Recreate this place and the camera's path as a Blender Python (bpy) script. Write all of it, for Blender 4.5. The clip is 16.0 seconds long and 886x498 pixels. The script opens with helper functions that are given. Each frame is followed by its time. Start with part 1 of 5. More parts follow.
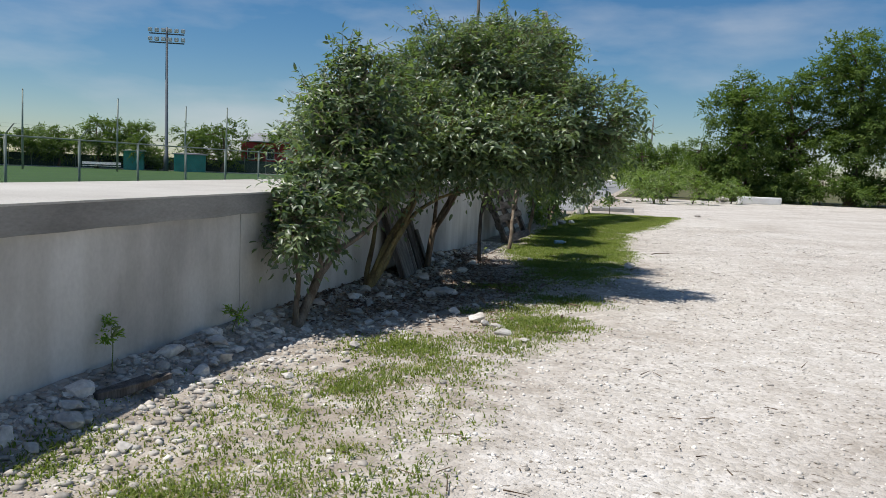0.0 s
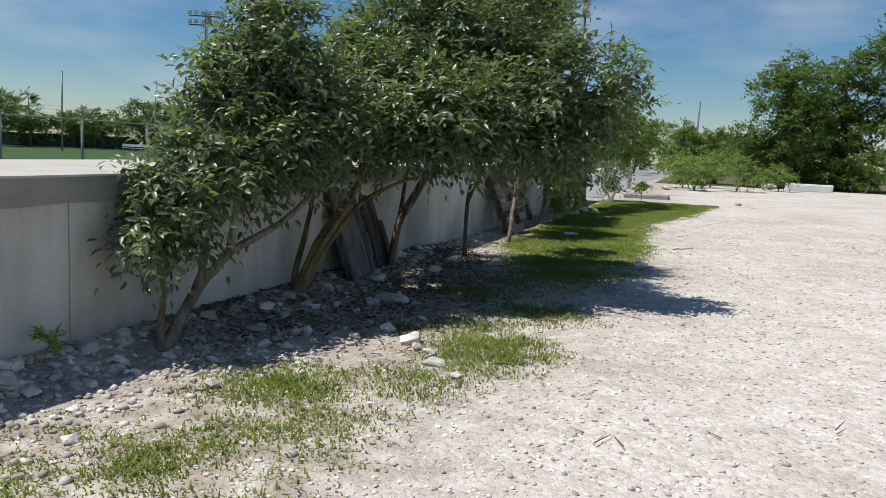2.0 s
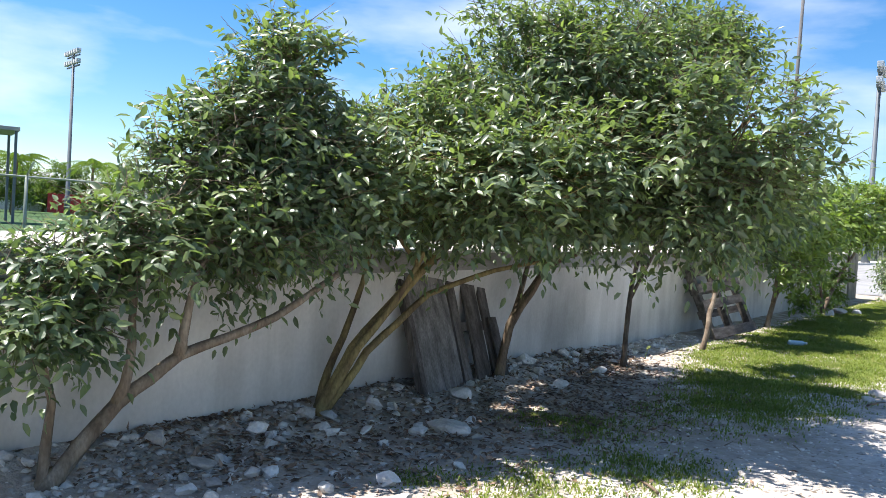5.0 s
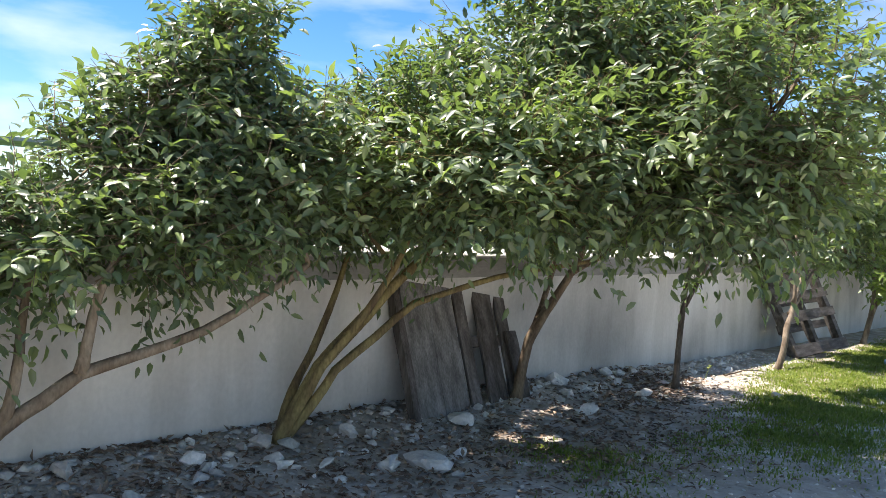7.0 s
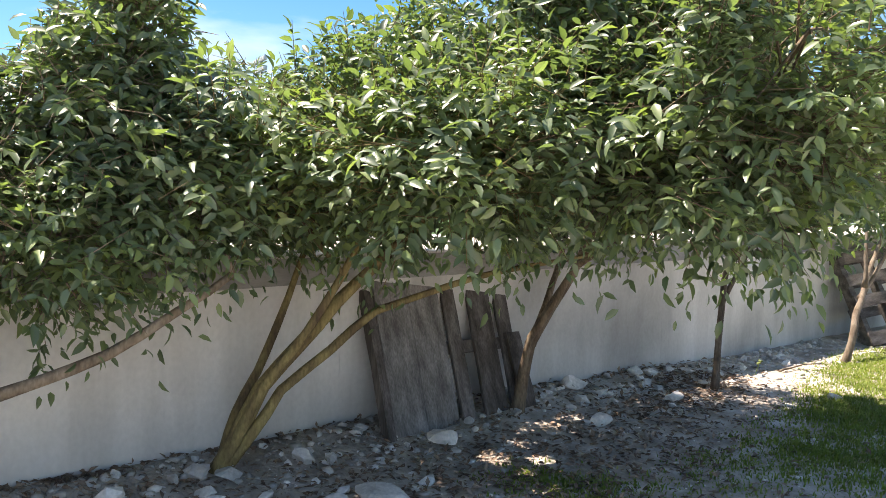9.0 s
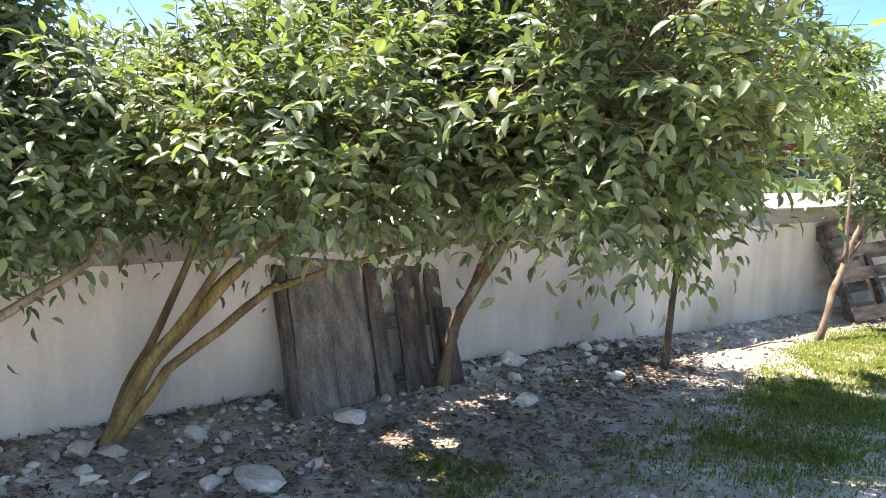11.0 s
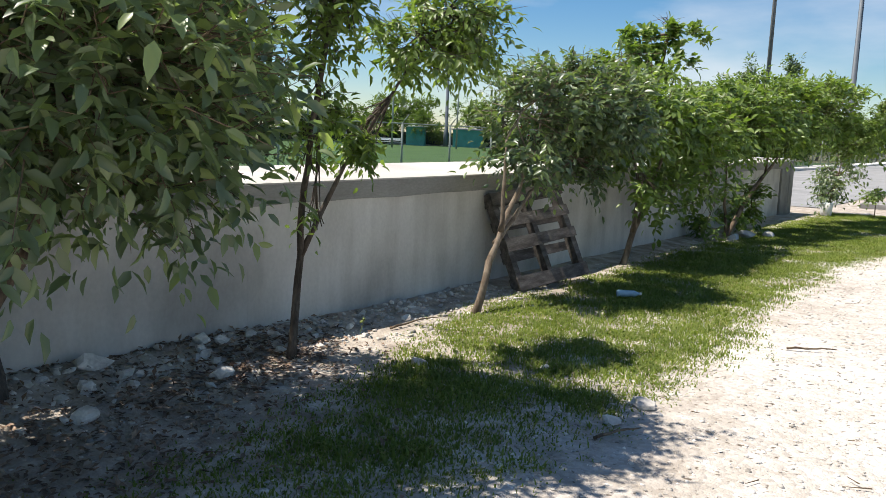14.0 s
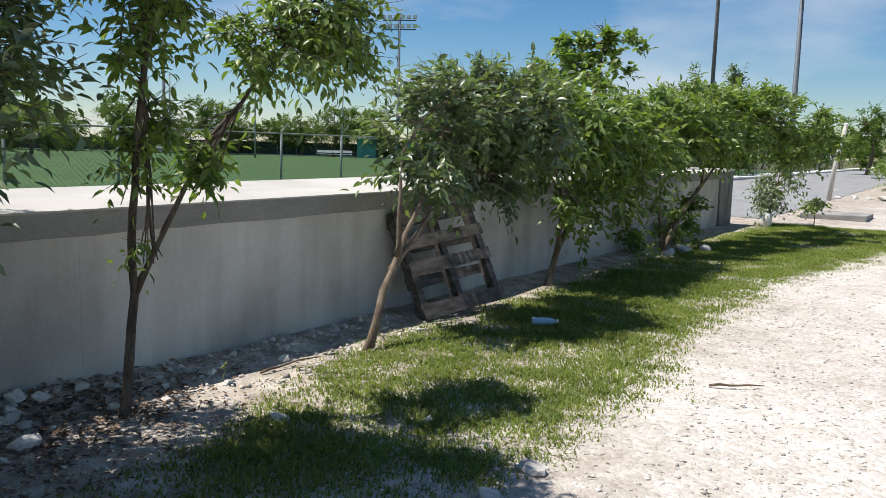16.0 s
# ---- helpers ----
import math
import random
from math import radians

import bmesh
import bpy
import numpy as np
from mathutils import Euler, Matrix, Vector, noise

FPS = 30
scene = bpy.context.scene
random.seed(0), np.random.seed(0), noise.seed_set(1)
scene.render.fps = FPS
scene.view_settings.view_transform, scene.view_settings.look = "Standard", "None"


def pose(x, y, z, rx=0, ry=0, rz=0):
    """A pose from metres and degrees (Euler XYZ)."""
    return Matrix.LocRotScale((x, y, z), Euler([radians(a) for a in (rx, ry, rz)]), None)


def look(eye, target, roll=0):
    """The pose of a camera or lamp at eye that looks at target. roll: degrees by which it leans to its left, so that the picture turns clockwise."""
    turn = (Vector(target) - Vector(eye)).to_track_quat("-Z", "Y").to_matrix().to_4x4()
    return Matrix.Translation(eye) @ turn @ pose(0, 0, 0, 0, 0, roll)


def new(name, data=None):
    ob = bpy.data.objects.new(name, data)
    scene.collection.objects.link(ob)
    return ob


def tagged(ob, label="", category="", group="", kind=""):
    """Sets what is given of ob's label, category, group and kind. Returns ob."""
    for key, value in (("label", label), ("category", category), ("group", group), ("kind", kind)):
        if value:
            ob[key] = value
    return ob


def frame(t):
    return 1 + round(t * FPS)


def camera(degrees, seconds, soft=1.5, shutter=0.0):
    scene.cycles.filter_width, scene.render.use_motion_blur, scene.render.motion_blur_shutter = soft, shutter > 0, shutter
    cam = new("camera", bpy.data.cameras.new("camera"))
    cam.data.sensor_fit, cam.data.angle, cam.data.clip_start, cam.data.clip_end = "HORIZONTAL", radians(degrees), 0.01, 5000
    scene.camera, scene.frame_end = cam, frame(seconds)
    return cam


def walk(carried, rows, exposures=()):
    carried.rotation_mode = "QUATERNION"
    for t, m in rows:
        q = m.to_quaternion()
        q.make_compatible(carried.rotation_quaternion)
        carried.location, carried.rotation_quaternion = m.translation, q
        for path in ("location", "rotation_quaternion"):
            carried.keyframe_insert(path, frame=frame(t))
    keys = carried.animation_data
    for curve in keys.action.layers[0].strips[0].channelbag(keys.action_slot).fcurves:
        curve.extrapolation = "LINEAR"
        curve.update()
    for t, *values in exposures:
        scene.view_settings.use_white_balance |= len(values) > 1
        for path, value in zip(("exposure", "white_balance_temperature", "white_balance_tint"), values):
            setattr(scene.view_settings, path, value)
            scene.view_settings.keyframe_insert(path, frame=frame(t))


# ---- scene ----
cam = camera(57.7, 16.0, soft=0.85)
PATH = [
    (0, (2.865, 2.254, 1.289), (2.382, 4.185, 1.094), 2.2),
    (0.5, (2.974, 2.685, 1.27), (2.475, 4.616, 1.116), 2.6),
    (1, (3.06, 3.096, 1.277), (2.504, 5.009, 1.1), 2.4),
    (1.5, (3.162, 3.531, 1.27), (2.581, 5.435, 1.073), 2.8),
    (2, (3.238, 4.016, 1.272), (2.653, 5.914, 1.035), 2.5),
    (2.5, (3.318, 4.41, 1.27), (2.648, 6.28, 1.041), 2.5),
    (3, (3.406, 4.824, 1.251), (2.686, 6.675, 1.018), 3.6),
    (3.5, (3.512, 5.193, 1.26), (2.621, 6.97, 1.038), 2.8),
    (4, (3.645, 5.526, 1.302), (2.588, 7.212, 1.098), 3.0),
    (4.5, (3.708, 5.889, 1.313), (2.531, 7.5, 1.181), 3.3),
    (5, (3.748, 6.211, 1.299), (2.56, 7.818, 1.236), 3.4),
    (7.5, (3.788, 7.493, 1.246), (2.378, 8.911, 1.204), 2.2),
    (8, (3.751, 7.761, 1.268), (2.332, 9.17, 1.231), 1.0),
    (10.3, (3.979, 8.491, 1.498), (2.349, 9.628, 1.275), 2.1),
    (10.5, (4.01, 8.564, 1.503), (2.424, 9.763, 1.285), 2.1),
    (11, (4.136, 8.781, 1.514), (2.558, 9.987, 1.281), 1.7),
    (11.5, (4.191, 8.974, 1.504), (2.671, 10.253, 1.273), 0.2),
    (12, (4.205, 9.185, 1.499), (2.716, 10.502, 1.278), 0.1),
    (12.5, (4.275, 9.381, 1.502), (2.795, 10.706, 1.27), 0.2),
    (13, (4.313, 9.569, 1.492), (2.853, 10.908, 1.215), -0.0),
    (13.5, (4.309, 9.756, 1.484), (2.973, 11.216, 1.2), 0.9),
    (14, (4.305, 10.038, 1.483), (3.146, 11.643, 1.199), 2.1),
    (14.5, (4.311, 10.299, 1.485), (3.183, 11.927, 1.204), 2.4),
    (15, (4.257, 10.533, 1.491), (3.146, 12.173, 1.219), 0.8),
    (15.5, (4.224, 10.731, 1.5), (3.164, 12.406, 1.234), 0.8),
    (16, (4.279, 10.951, 1.511), (3.206, 12.62, 1.259), 1.6),
]
walk(cam, [(t, look(eye, target, roll)) for t, eye, target, roll in PATH],
     [(0, -0.05, 6450, 10), (2.5, 0.0, 6500, 10), (3.5, 0.1, 6500, 10), (4.5, 0.85, 6450, 12), (5.0, 1.15, 6500, 13), (5.3, 1.25, 6550, 13), (7.3, 1.3, 7000, 14), (8.2, 1.35, 7200, 15),
      (10.3, 1.78, 7400, 19), (12.3, 1.86, 7450, 19), (13.0, 1.55, 7300, 17), (13.6, 0.88, 7000, 13), (14.2, 0.48, 6700, 11), (16, 0.33, 6550, 11)])

# ---- light: high midday sun from behind the wall, blue sky with soft cloud ----
SUN_EL, SUN_AZ = 66.0, -113.5     # degrees; azimuth from +y towards +x
to_sun = Vector((math.sin(radians(SUN_AZ)) * math.cos(radians(SUN_EL)),
                 math.cos(radians(SUN_AZ)) * math.cos(radians(SUN_EL)), math.sin(radians(SUN_EL))))
sun_data = bpy.data.lights.new("sun", "SUN")
sun_data.energy, sun_data.angle, sun_data.color = 5.0, radians(0.55), (1.0, 0.965, 0.91)
sun = new("sun", sun_data)
sun.matrix_world = look(to_sun * 60, (0, 0, 0))

world = bpy.data.worlds.new("world")
scene.world = world
world.use_nodes = True
wn, wl = world.node_tree.nodes, world.node_tree.links
wn.clear()
sky = wn.new("ShaderNodeTexSky")
sky.sky_type, sky.sun_disc = "NISHITA", False
sky.sun_elevation, sky.sun_rotation = radians(SUN_EL), radians(SUN_AZ)
sky.air_density, sky.dust_density, sky.ozone_density = 1.0, 0.05, 5.0
wcoord = wn.new("ShaderNodeTexCoord")
wmap = wn.new("ShaderNodeMapping")
wmap.inputs["Scale"].default_value = (1.6, 1.6, 5.5)
cloud = wn.new("ShaderNodeTexNoise")
cloud.inputs["Scale"].default_value, cloud.inputs["Detail"].default_value, cloud.inputs["Roughness"].default_value = 1.7, 7.0, 0.52
cramp = wn.new("ShaderNodeValToRGB")
cramp.color_ramp.elements[0].position, cramp.color_ramp.elements[1].position = 0.47, 0.75
cmix = wn.new("ShaderNodeMixRGB")
cmix.inputs["Color2"].default_value = (7.2, 7.6, 8.2, 1)
cfac = wn.new("ShaderNodeMath")
cfac.operation = "MULTIPLY"
cfac.inputs[1].default_value = 0.66
wbg = wn.new("ShaderNodeBackground")
wbg.inputs["Strength"].default_value = 0.085
wout = wn.new("ShaderNodeOutputWorld")
wl.new(wcoord.outputs["Generated"], wmap.inputs["Vector"])
wl.new(wmap.outputs["Vector"], cloud.inputs["Vector"])
wl.new(cloud.outputs["Fac"], cramp.inputs["Fac"])
wl.new(cramp.outputs["Color"], cfac.inputs[0])
wl.new(cfac.outputs["Value"], cmix.inputs["Fac"])
whue = wn.new("ShaderNodeHueSaturation")
whue.inputs["Saturation"].default_value = 1.28
whue.inputs["Value"].default_value = 0.94
wl.new(sky.outputs["Color"], whue.inputs["Color"])
wl.new(whue.outputs["Color"], cmix.inputs["Color1"])
wl.new(cmix.outputs["Color"], wbg.inputs["Color"])
wl.new(wbg.outputs["Background"], wout.inputs["Surface"])


# ---- materials ----
def material(name, colours, scale=4.0, rough=0.8, bump=0.0, bump_scale=60.0, stretch=(1, 1, 1), fine=0.35, metal=0.0, vary=0.0,
             island=False, spec=0.4, through_light=0.0):
    """Noise-mixed colours at two scales, with fine relief. vary: brightness change from piece to piece."""
    m = bpy.data.materials.new(name)
    m.use_nodes = True
    n, l = m.node_tree.nodes, m.node_tree.links
    p = n["Principled BSDF"]
    co = n.new("ShaderNodeTexCoord")
    mp = n.new("ShaderNodeMapping")
    mp.inputs["Scale"].default_value = stretch
    geo = n.new("ShaderNodeNewGeometry")
    l.new(geo.outputs["Position"], mp.inputs["Vector"])
    big = n.new("ShaderNodeTexNoise")
    big.inputs["Scale"].default_value, big.inputs["Detail"].default_value = scale, 6
    l.new(mp.outputs["Vector"], big.inputs["Vector"])
    ramp = n.new("ShaderNodeValToRGB")
    e = ramp.color_ramp.elements
    e[0].position, e[1].position = 0.32, 0.68
    e[0].color, e[1].color = (*colours[0], 1), (*colours[-1], 1)
    for k, c in enumerate(colours[1:-1]):
        x = e.new(0.32 + 0.36 * (k + 1) / (len(colours) - 1))
        x.color = (*c, 1)
    l.new(big.outputs["Fac"], ramp.inputs["Fac"])
    small = n.new("ShaderNodeTexNoise")
    small.inputs["Scale"].default_value, small.inputs["Detail"].default_value = bump_scale, 4
    l.new(mp.outputs["Vector"], small.inputs["Vector"])
    val = n.new("ShaderNodeMapRange")
    val.inputs["From Min"].default_value, val.inputs["From Max"].default_value = 0.3, 0.7
    val.inputs["To Min"].default_value, val.inputs["To Max"].default_value = 1 - fine, 1 + fine
    l.new(small.outputs["Fac"], val.inputs["Value"])
    mul = n.new("ShaderNodeMixRGB")
    mul.blend_type = "MULTIPLY"
    mul.inputs["Fac"].default_value = 1
    l.new(ramp.outputs["Color"], mul.inputs["Color1"])
    l.new(val.outputs["Result"], mul.inputs["Color2"])
    last = mul.outputs["Color"]
    if vary:
        hsv = n.new("ShaderNodeHueSaturation")
        rnd = n.new("ShaderNodeMapRange")
        rnd.inputs["To Min"].default_value, rnd.inputs["To Max"].default_value = 1 - vary, 1 + vary
        if island:
            l.new(geo.outputs["Random Per Island"], rnd.inputs["Value"])
        else:
            inf = n.new("ShaderNodeObjectInfo")
            l.new(inf.outputs["Random"], rnd.inputs["Value"])
        l.new(rnd.outputs["Result"], hsv.inputs["Value"])
        l.new(last, hsv.inputs["Color"])
        last = hsv.outputs["Color"]
    l.new(last, p.inputs["Base Color"])
    p.inputs["Roughness"].default_value, p.inputs["Metallic"].default_value = rough, metal
    p.inputs["Specular IOR Level"].default_value = spec
    if bump:
        b = n.new("ShaderNodeBump")
        b.inputs["Strength"].default_value, b.inputs["Distance"].default_value = 1.0, bump
        l.new(small.outputs["Fac"], b.inputs["Height"])
        l.new(b.outputs["Normal"], p.inputs["Normal"])
    if through_light:
        tr = n.new("ShaderNodeBsdfTranslucent")
        l.new(last, tr.inputs["Color"])
        mix = n.new("ShaderNodeMixShader")
        mix.inputs["Fac"].default_value = through_light
        l.new(p.outputs["BSDF"], mix.inputs[1])
        l.new(tr.outputs["BSDF"], mix.inputs[2])
        l.new(mix.outputs["Shader"], n["Material Output"].inputs["Surface"])
    return m


def leaf_material(name, dark, mid, light, island=True, rough=0.42, gloss=0.55):
    """Leaf skin: three greens picked leaf by leaf, glossy cuticle, light shining through."""
    m = bpy.data.materials.new(name)
    m.use_nodes = True
    n, l = m.node_tree.nodes, m.node_tree.links
    p = n["Principled BSDF"]
    ramp = n.new("ShaderNodeValToRGB")
    e = ramp.color_ramp.elements
    e[0].color, e[1].color = (*dark, 1), (*light, 1)
    k = e.new(0.55)
    k.color = (*mid, 1)
    geo = n.new("ShaderNodeNewGeometry")
    if island:
        src = geo.outputs["Random Per Island"]
    else:
        src = n.new("ShaderNodeObjectInfo").outputs["Random"]
    patch = n.new("ShaderNodeTexNoise")
    patch.inputs["Scale"].default_value, patch.inputs["Detail"].default_value = 2.4, 3
    l.new(geo.outputs["Position"], patch.inputs["Vector"])
    add = n.new("ShaderNodeMath")
    add.operation = "MULTIPLY_ADD"
    add.inputs[1].default_value, add.inputs[2].default_value = 0.55, 0.0
    l.new(src, add.inputs[0])
    two = n.new("ShaderNodeMath")
    two.operation = "MULTIPLY_ADD"
    two.inputs[1].default_value = 0.9
    l.new(patch.outputs["Fac"], two.inputs[0])
    off = n.new("ShaderNodeMath")
    off.operation = "SUBTRACT"
    off.inputs[1].default_value = 0.25
    l.new(add.outputs["Value"], off.inputs[0])
    l.new(off.outputs["Value"], two.inputs[2])
    l.new(two.outputs["Value"], ramp.inputs["Fac"])
    l.new(ramp.outputs["Color"], p.inputs["Base Color"])
    p.inputs["Roughness"].default_value = rough
    p.inputs["Specular IOR Level"].default_value = gloss
    tr = n.new("ShaderNodeBsdfTranslucent")
    warm = n.new("ShaderNodeMixRGB")
    warm.blend_type = "MULTIPLY"
    warm.inputs["Fac"].default_value = 1
    warm.inputs["Color2"].default_value = (1.5, 1.7, 0.6, 1)
    l.new(ramp.outputs["Color"], warm.inputs["Color1"])
    l.new(warm.outputs["Color"], tr.inputs["Color"])
    mix = n.new("ShaderNodeMixShader")
    mix.inputs["Fac"].default_value = 0.36
    l.new(p.outputs["BSDF"], mix.inputs[1])
    l.new(tr.outputs["BSDF"], mix.inputs[2])
    l.new(mix.outputs["Shader"], n["Material Output"].inputs["Surface"])
    return m


def gravel_material():
    """Crushed white limestone: pebbles in two sizes, dusty track, browner soil towards the wall."""
    m = bpy.data.materials.new("limestone_gravel")
    m.use_nodes = True
    n, l = m.node_tree.nodes, m.node_tree.links
    p = n["Principled BSDF"]
    geo = n.new("ShaderNodeNewGeometry")
    sep = n.new("ShaderNodeSeparateXYZ")
    l.new(geo.outputs["Position"], sep.inputs["Vector"])

    def tex(kind, scale, detail=4):
        t = n.new(kind)
        t.inputs["Scale"].default_value = scale
        if kind == "ShaderNodeTexNoise":
            t.inputs["Detail"].default_value = detail
        l.new(geo.outputs["Position"], t.inputs["Vector"])
        return t

    def ramp(src, stops):
        r = n.new("ShaderNodeValToRGB")
        e = r.color_ramp.elements
        e[0].position, e[0].color = stops[0][0], (*stops[0][1], 1)
        e[1].position, e[1].color = stops[-1][0], (*stops[-1][1], 1)
        for q, c in stops[1:-1]:
            e.new(q).color = (*c, 1)
        l.new(src, r.inputs["Fac"])
        return r.outputs["Color"]

    def mix(fac, a, b, blend="MIX"):
        x = n.new("ShaderNodeMixRGB")
        x.blend_type = blend
        if isinstance(fac, float):
            x.inputs["Fac"].default_value = fac
        else:
            l.new(fac, x.inputs["Fac"])
        for s, v in (("Color1", a), ("Color2", b)):
            if isinstance(v, tuple):
                x.inputs[s].default_value = (*v, 1)
            else:
                l.new(v, x.inputs[s])
        return x.outputs["Color"]

    patch = tex("ShaderNodeTexNoise", 0.55, 6)
    mid = tex("ShaderNodeTexNoise", 5.0, 6)
    v1, v2 = tex("ShaderNodeTexVoronoi", 34.0), tex("ShaderNodeTexVoronoi", 90.0)
    speck = tex("ShaderNodeTexNoise", 22.0, 3)
    base = ramp(patch.outputs["Fac"], [(0.3, (0.58, 0.53, 0.475)), (0.5, (0.70, 0.655, 0.60)), (0.7, (0.77, 0.735, 0.685))])
    base = mix(0.55, base, ramp(mid.outputs["Fac"], [(0.3, (0.62, 0.58, 0.52)), (0.7, (1.0, 1.0, 1.0))]), "MULTIPLY")
    base = mix(0.55, base, ramp(v1.outputs["Color"], [(0.1, (0.5, 0.47, 0.43)), (0.9, (1.0, 1.0, 1.0))]), "MULTIPLY")
    base = mix(1.0, base, ramp(speck.outputs["Fac"], [(0.30, (0.3, 0.27, 0.23)), (0.37, (1.0, 1.0, 1.0))]), "MULTIPLY")
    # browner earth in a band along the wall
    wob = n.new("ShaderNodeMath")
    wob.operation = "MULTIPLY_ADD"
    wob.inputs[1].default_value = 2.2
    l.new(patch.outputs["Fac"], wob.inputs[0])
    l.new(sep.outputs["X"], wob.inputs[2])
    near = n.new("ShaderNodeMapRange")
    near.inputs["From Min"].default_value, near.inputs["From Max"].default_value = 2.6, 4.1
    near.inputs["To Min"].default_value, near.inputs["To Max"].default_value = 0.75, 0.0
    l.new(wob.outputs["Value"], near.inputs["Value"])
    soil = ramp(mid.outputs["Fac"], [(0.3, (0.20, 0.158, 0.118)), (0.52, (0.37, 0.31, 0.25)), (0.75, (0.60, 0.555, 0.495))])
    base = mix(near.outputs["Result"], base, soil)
    l.new(base, p.inputs["Base Color"])
    p.inputs["Roughness"].default_value = 0.95
    p.inputs["Specular IOR Level"].default_value = 0.15
    b1, b2 = n.new("ShaderNodeBump"), n.new("ShaderNodeBump")
    b1.inputs["Distance"].default_value, b1.inputs["Strength"].default_value, b1.invert = 0.008, 0.9, True
    b2.inputs["Distance"].default_value, b2.inputs["Strength"].default_value, b2.invert = 0.005, 0.8, True
    l.new(v1.outputs["Distance"], b1.inputs["Height"])
    l.new(v2.outputs["Distance"], b2.inputs["Height"])
    l.new(b1.outputs["Normal"], b2.inputs["Normal"])
    l.new(b2.outputs["Normal"], p.inputs["Normal"])
    return m


def wall_material():
    """Rendered concrete: pale grey skim with trowel clouds, damp patches and vertical run-down streaks."""
    m = material("rendered_concrete", [(0.37, 0.352, 0.322), (0.55, 0.53, 0.49), (0.66, 0.64, 0.60)], 1.1, 0.9, 0.0015, 38, (1, 1, 0.8), 0.05, spec=0.2)
    n, l = m.node_tree.nodes, m.node_tree.links
    p = n["Principled BSDF"]
    src = p.inputs["Base Color"].links[0].from_socket
    geo = n.new("ShaderNodeNewGeometry")
    mp = n.new("ShaderNodeMapping")
    mp.inputs["Scale"].default_value = (1, 3.2, 0.5)
    l.new(geo.outputs["Position"], mp.inputs["Vector"])
    st = n.new("ShaderNodeTexNoise")
    st.inputs["Scale"].default_value, st.inputs["Detail"].default_value = 1.1, 5
    l.new(mp.outputs["Vector"], st.inputs["Vector"])
    r = n.new("ShaderNodeValToRGB")
    e = r.color_ramp.elements
    e[0].position, e[0].color, e[1].position, e[1].color = 0.40, (0.69, 0.68, 0.655, 1), 0.56, (1, 1, 1, 1)
    l.new(st.outputs["Fac"], r.inputs["Fac"])
    mul = n.new("ShaderNodeMixRGB")
    mul.blend_type, mul.inputs["Fac"].default_value = "MULTIPLY", 0.45
    l.new(src, mul.inputs["Color1"])
    l.new(r.outputs["Color"], mul.inputs["Color2"])
    l.new(mul.outputs["Color"], p.inputs["Base Color"])
    return m


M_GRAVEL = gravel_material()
M_WALL = wall_material()
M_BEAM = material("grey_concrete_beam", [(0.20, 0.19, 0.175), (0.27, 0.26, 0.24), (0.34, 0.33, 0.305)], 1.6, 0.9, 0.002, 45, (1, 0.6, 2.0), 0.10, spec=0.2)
M_SLAB = material("pale_concrete_slab", [(0.42, 0.395, 0.355), (0.52, 0.495, 0.45)], 1.2, 0.9, 0.002, 60, fine=0.08, spec=0.2)
M_PIER = material("dark_concrete_pier", [(0.16, 0.155, 0.145), (0.28, 0.27, 0.25)], 2.0, 0.9, 0.002, 40, fine=0.1, spec=0.2)
M_STONE = material("limestone_rubble", [(0.36, 0.33, 0.295), (0.52, 0.485, 0.44), (0.66, 0.63, 0.585)], 6.0, 0.92, 0.004, 55, fine=0.14, vary=0.28, spec=0.2)
M_PEBBLE = material("limestone_pebble", [(0.42, 0.38, 0.33), (0.60, 0.56, 0.50), (0.72, 0.68, 0.62)], 5.0, 0.93, 0.0, 60, fine=0.10, vary=0.42, island=True, spec=0.2)
M_TURF = material("artificial_turf", [(0.042, 0.085, 0.026), (0.058, 0.108, 0.034)], 0.25, 0.9, 0.0, 9, fine=0.10, spec=0.2)
M_ASPHALT = material("worn_asphalt", [(0.22, 0.218, 0.212), (0.30, 0.297, 0.29)], 0.8, 0.9, 0.003, 60, fine=0.15)
M_KERB = material("white_kerb_concrete", [(0.55, 0.53, 0.49), (0.68, 0.66, 0.62)], 2.0, 0.9, 0.002, 30, fine=0.08)
M_WOOD = material("weathered_grey_wood", [(0.055, 0.045, 0.038), (0.10, 0.085, 0.074), (0.165, 0.145, 0.13)], 5.0, 0.85, 0.003, 40, (3, 3, 0.35), 0.25, vary=0.22, spec=0.25)
M_BOARD = material("silvered_wide_board", [(0.11, 0.098, 0.088), (0.18, 0.165, 0.15), (0.26, 0.24, 0.22)], 5.0, 0.85, 0.003, 40, (3, 3, 0.35), 0.25, spec=0.25)
M_PALLET = material("weathered_pallet_wood", [(0.06, 0.051, 0.045), (0.11, 0.096, 0.086), (0.175, 0.157, 0.143)], 6.0, 0.85, 0.003, 45, (3, 0.5, 3), 0.25, vary=0.2, spec=0.25)
M_BARK = material("grey_brown_bark", [(0.085, 0.06, 0.042), (0.15, 0.11, 0.075), (0.22, 0.17, 0.115)], 9.0, 0.9, 0.005, 55, (1.5, 1.5, 0.5), 0.3, spec=0.2)
M_BARK2 = material("pale_tan_bark", [(0.13, 0.095, 0.066), (0.21, 0.165, 0.12), (0.29, 0.24, 0.185)], 9.0, 0.9, 0.004, 55, (1.5, 1.5, 0.5), 0.25, spec=0.2)
# bark browns darkened for the sapling, whose stems stand in shade
M_SHADEBARK = material("shaded_bark", [(0.055, 0.044, 0.034), (0.10, 0.08, 0.062), (0.15, 0.125, 0.10)], 9.0, 0.9, 0.004, 55, (1.5, 1.5, 0.5), 0.3, spec=0.2)
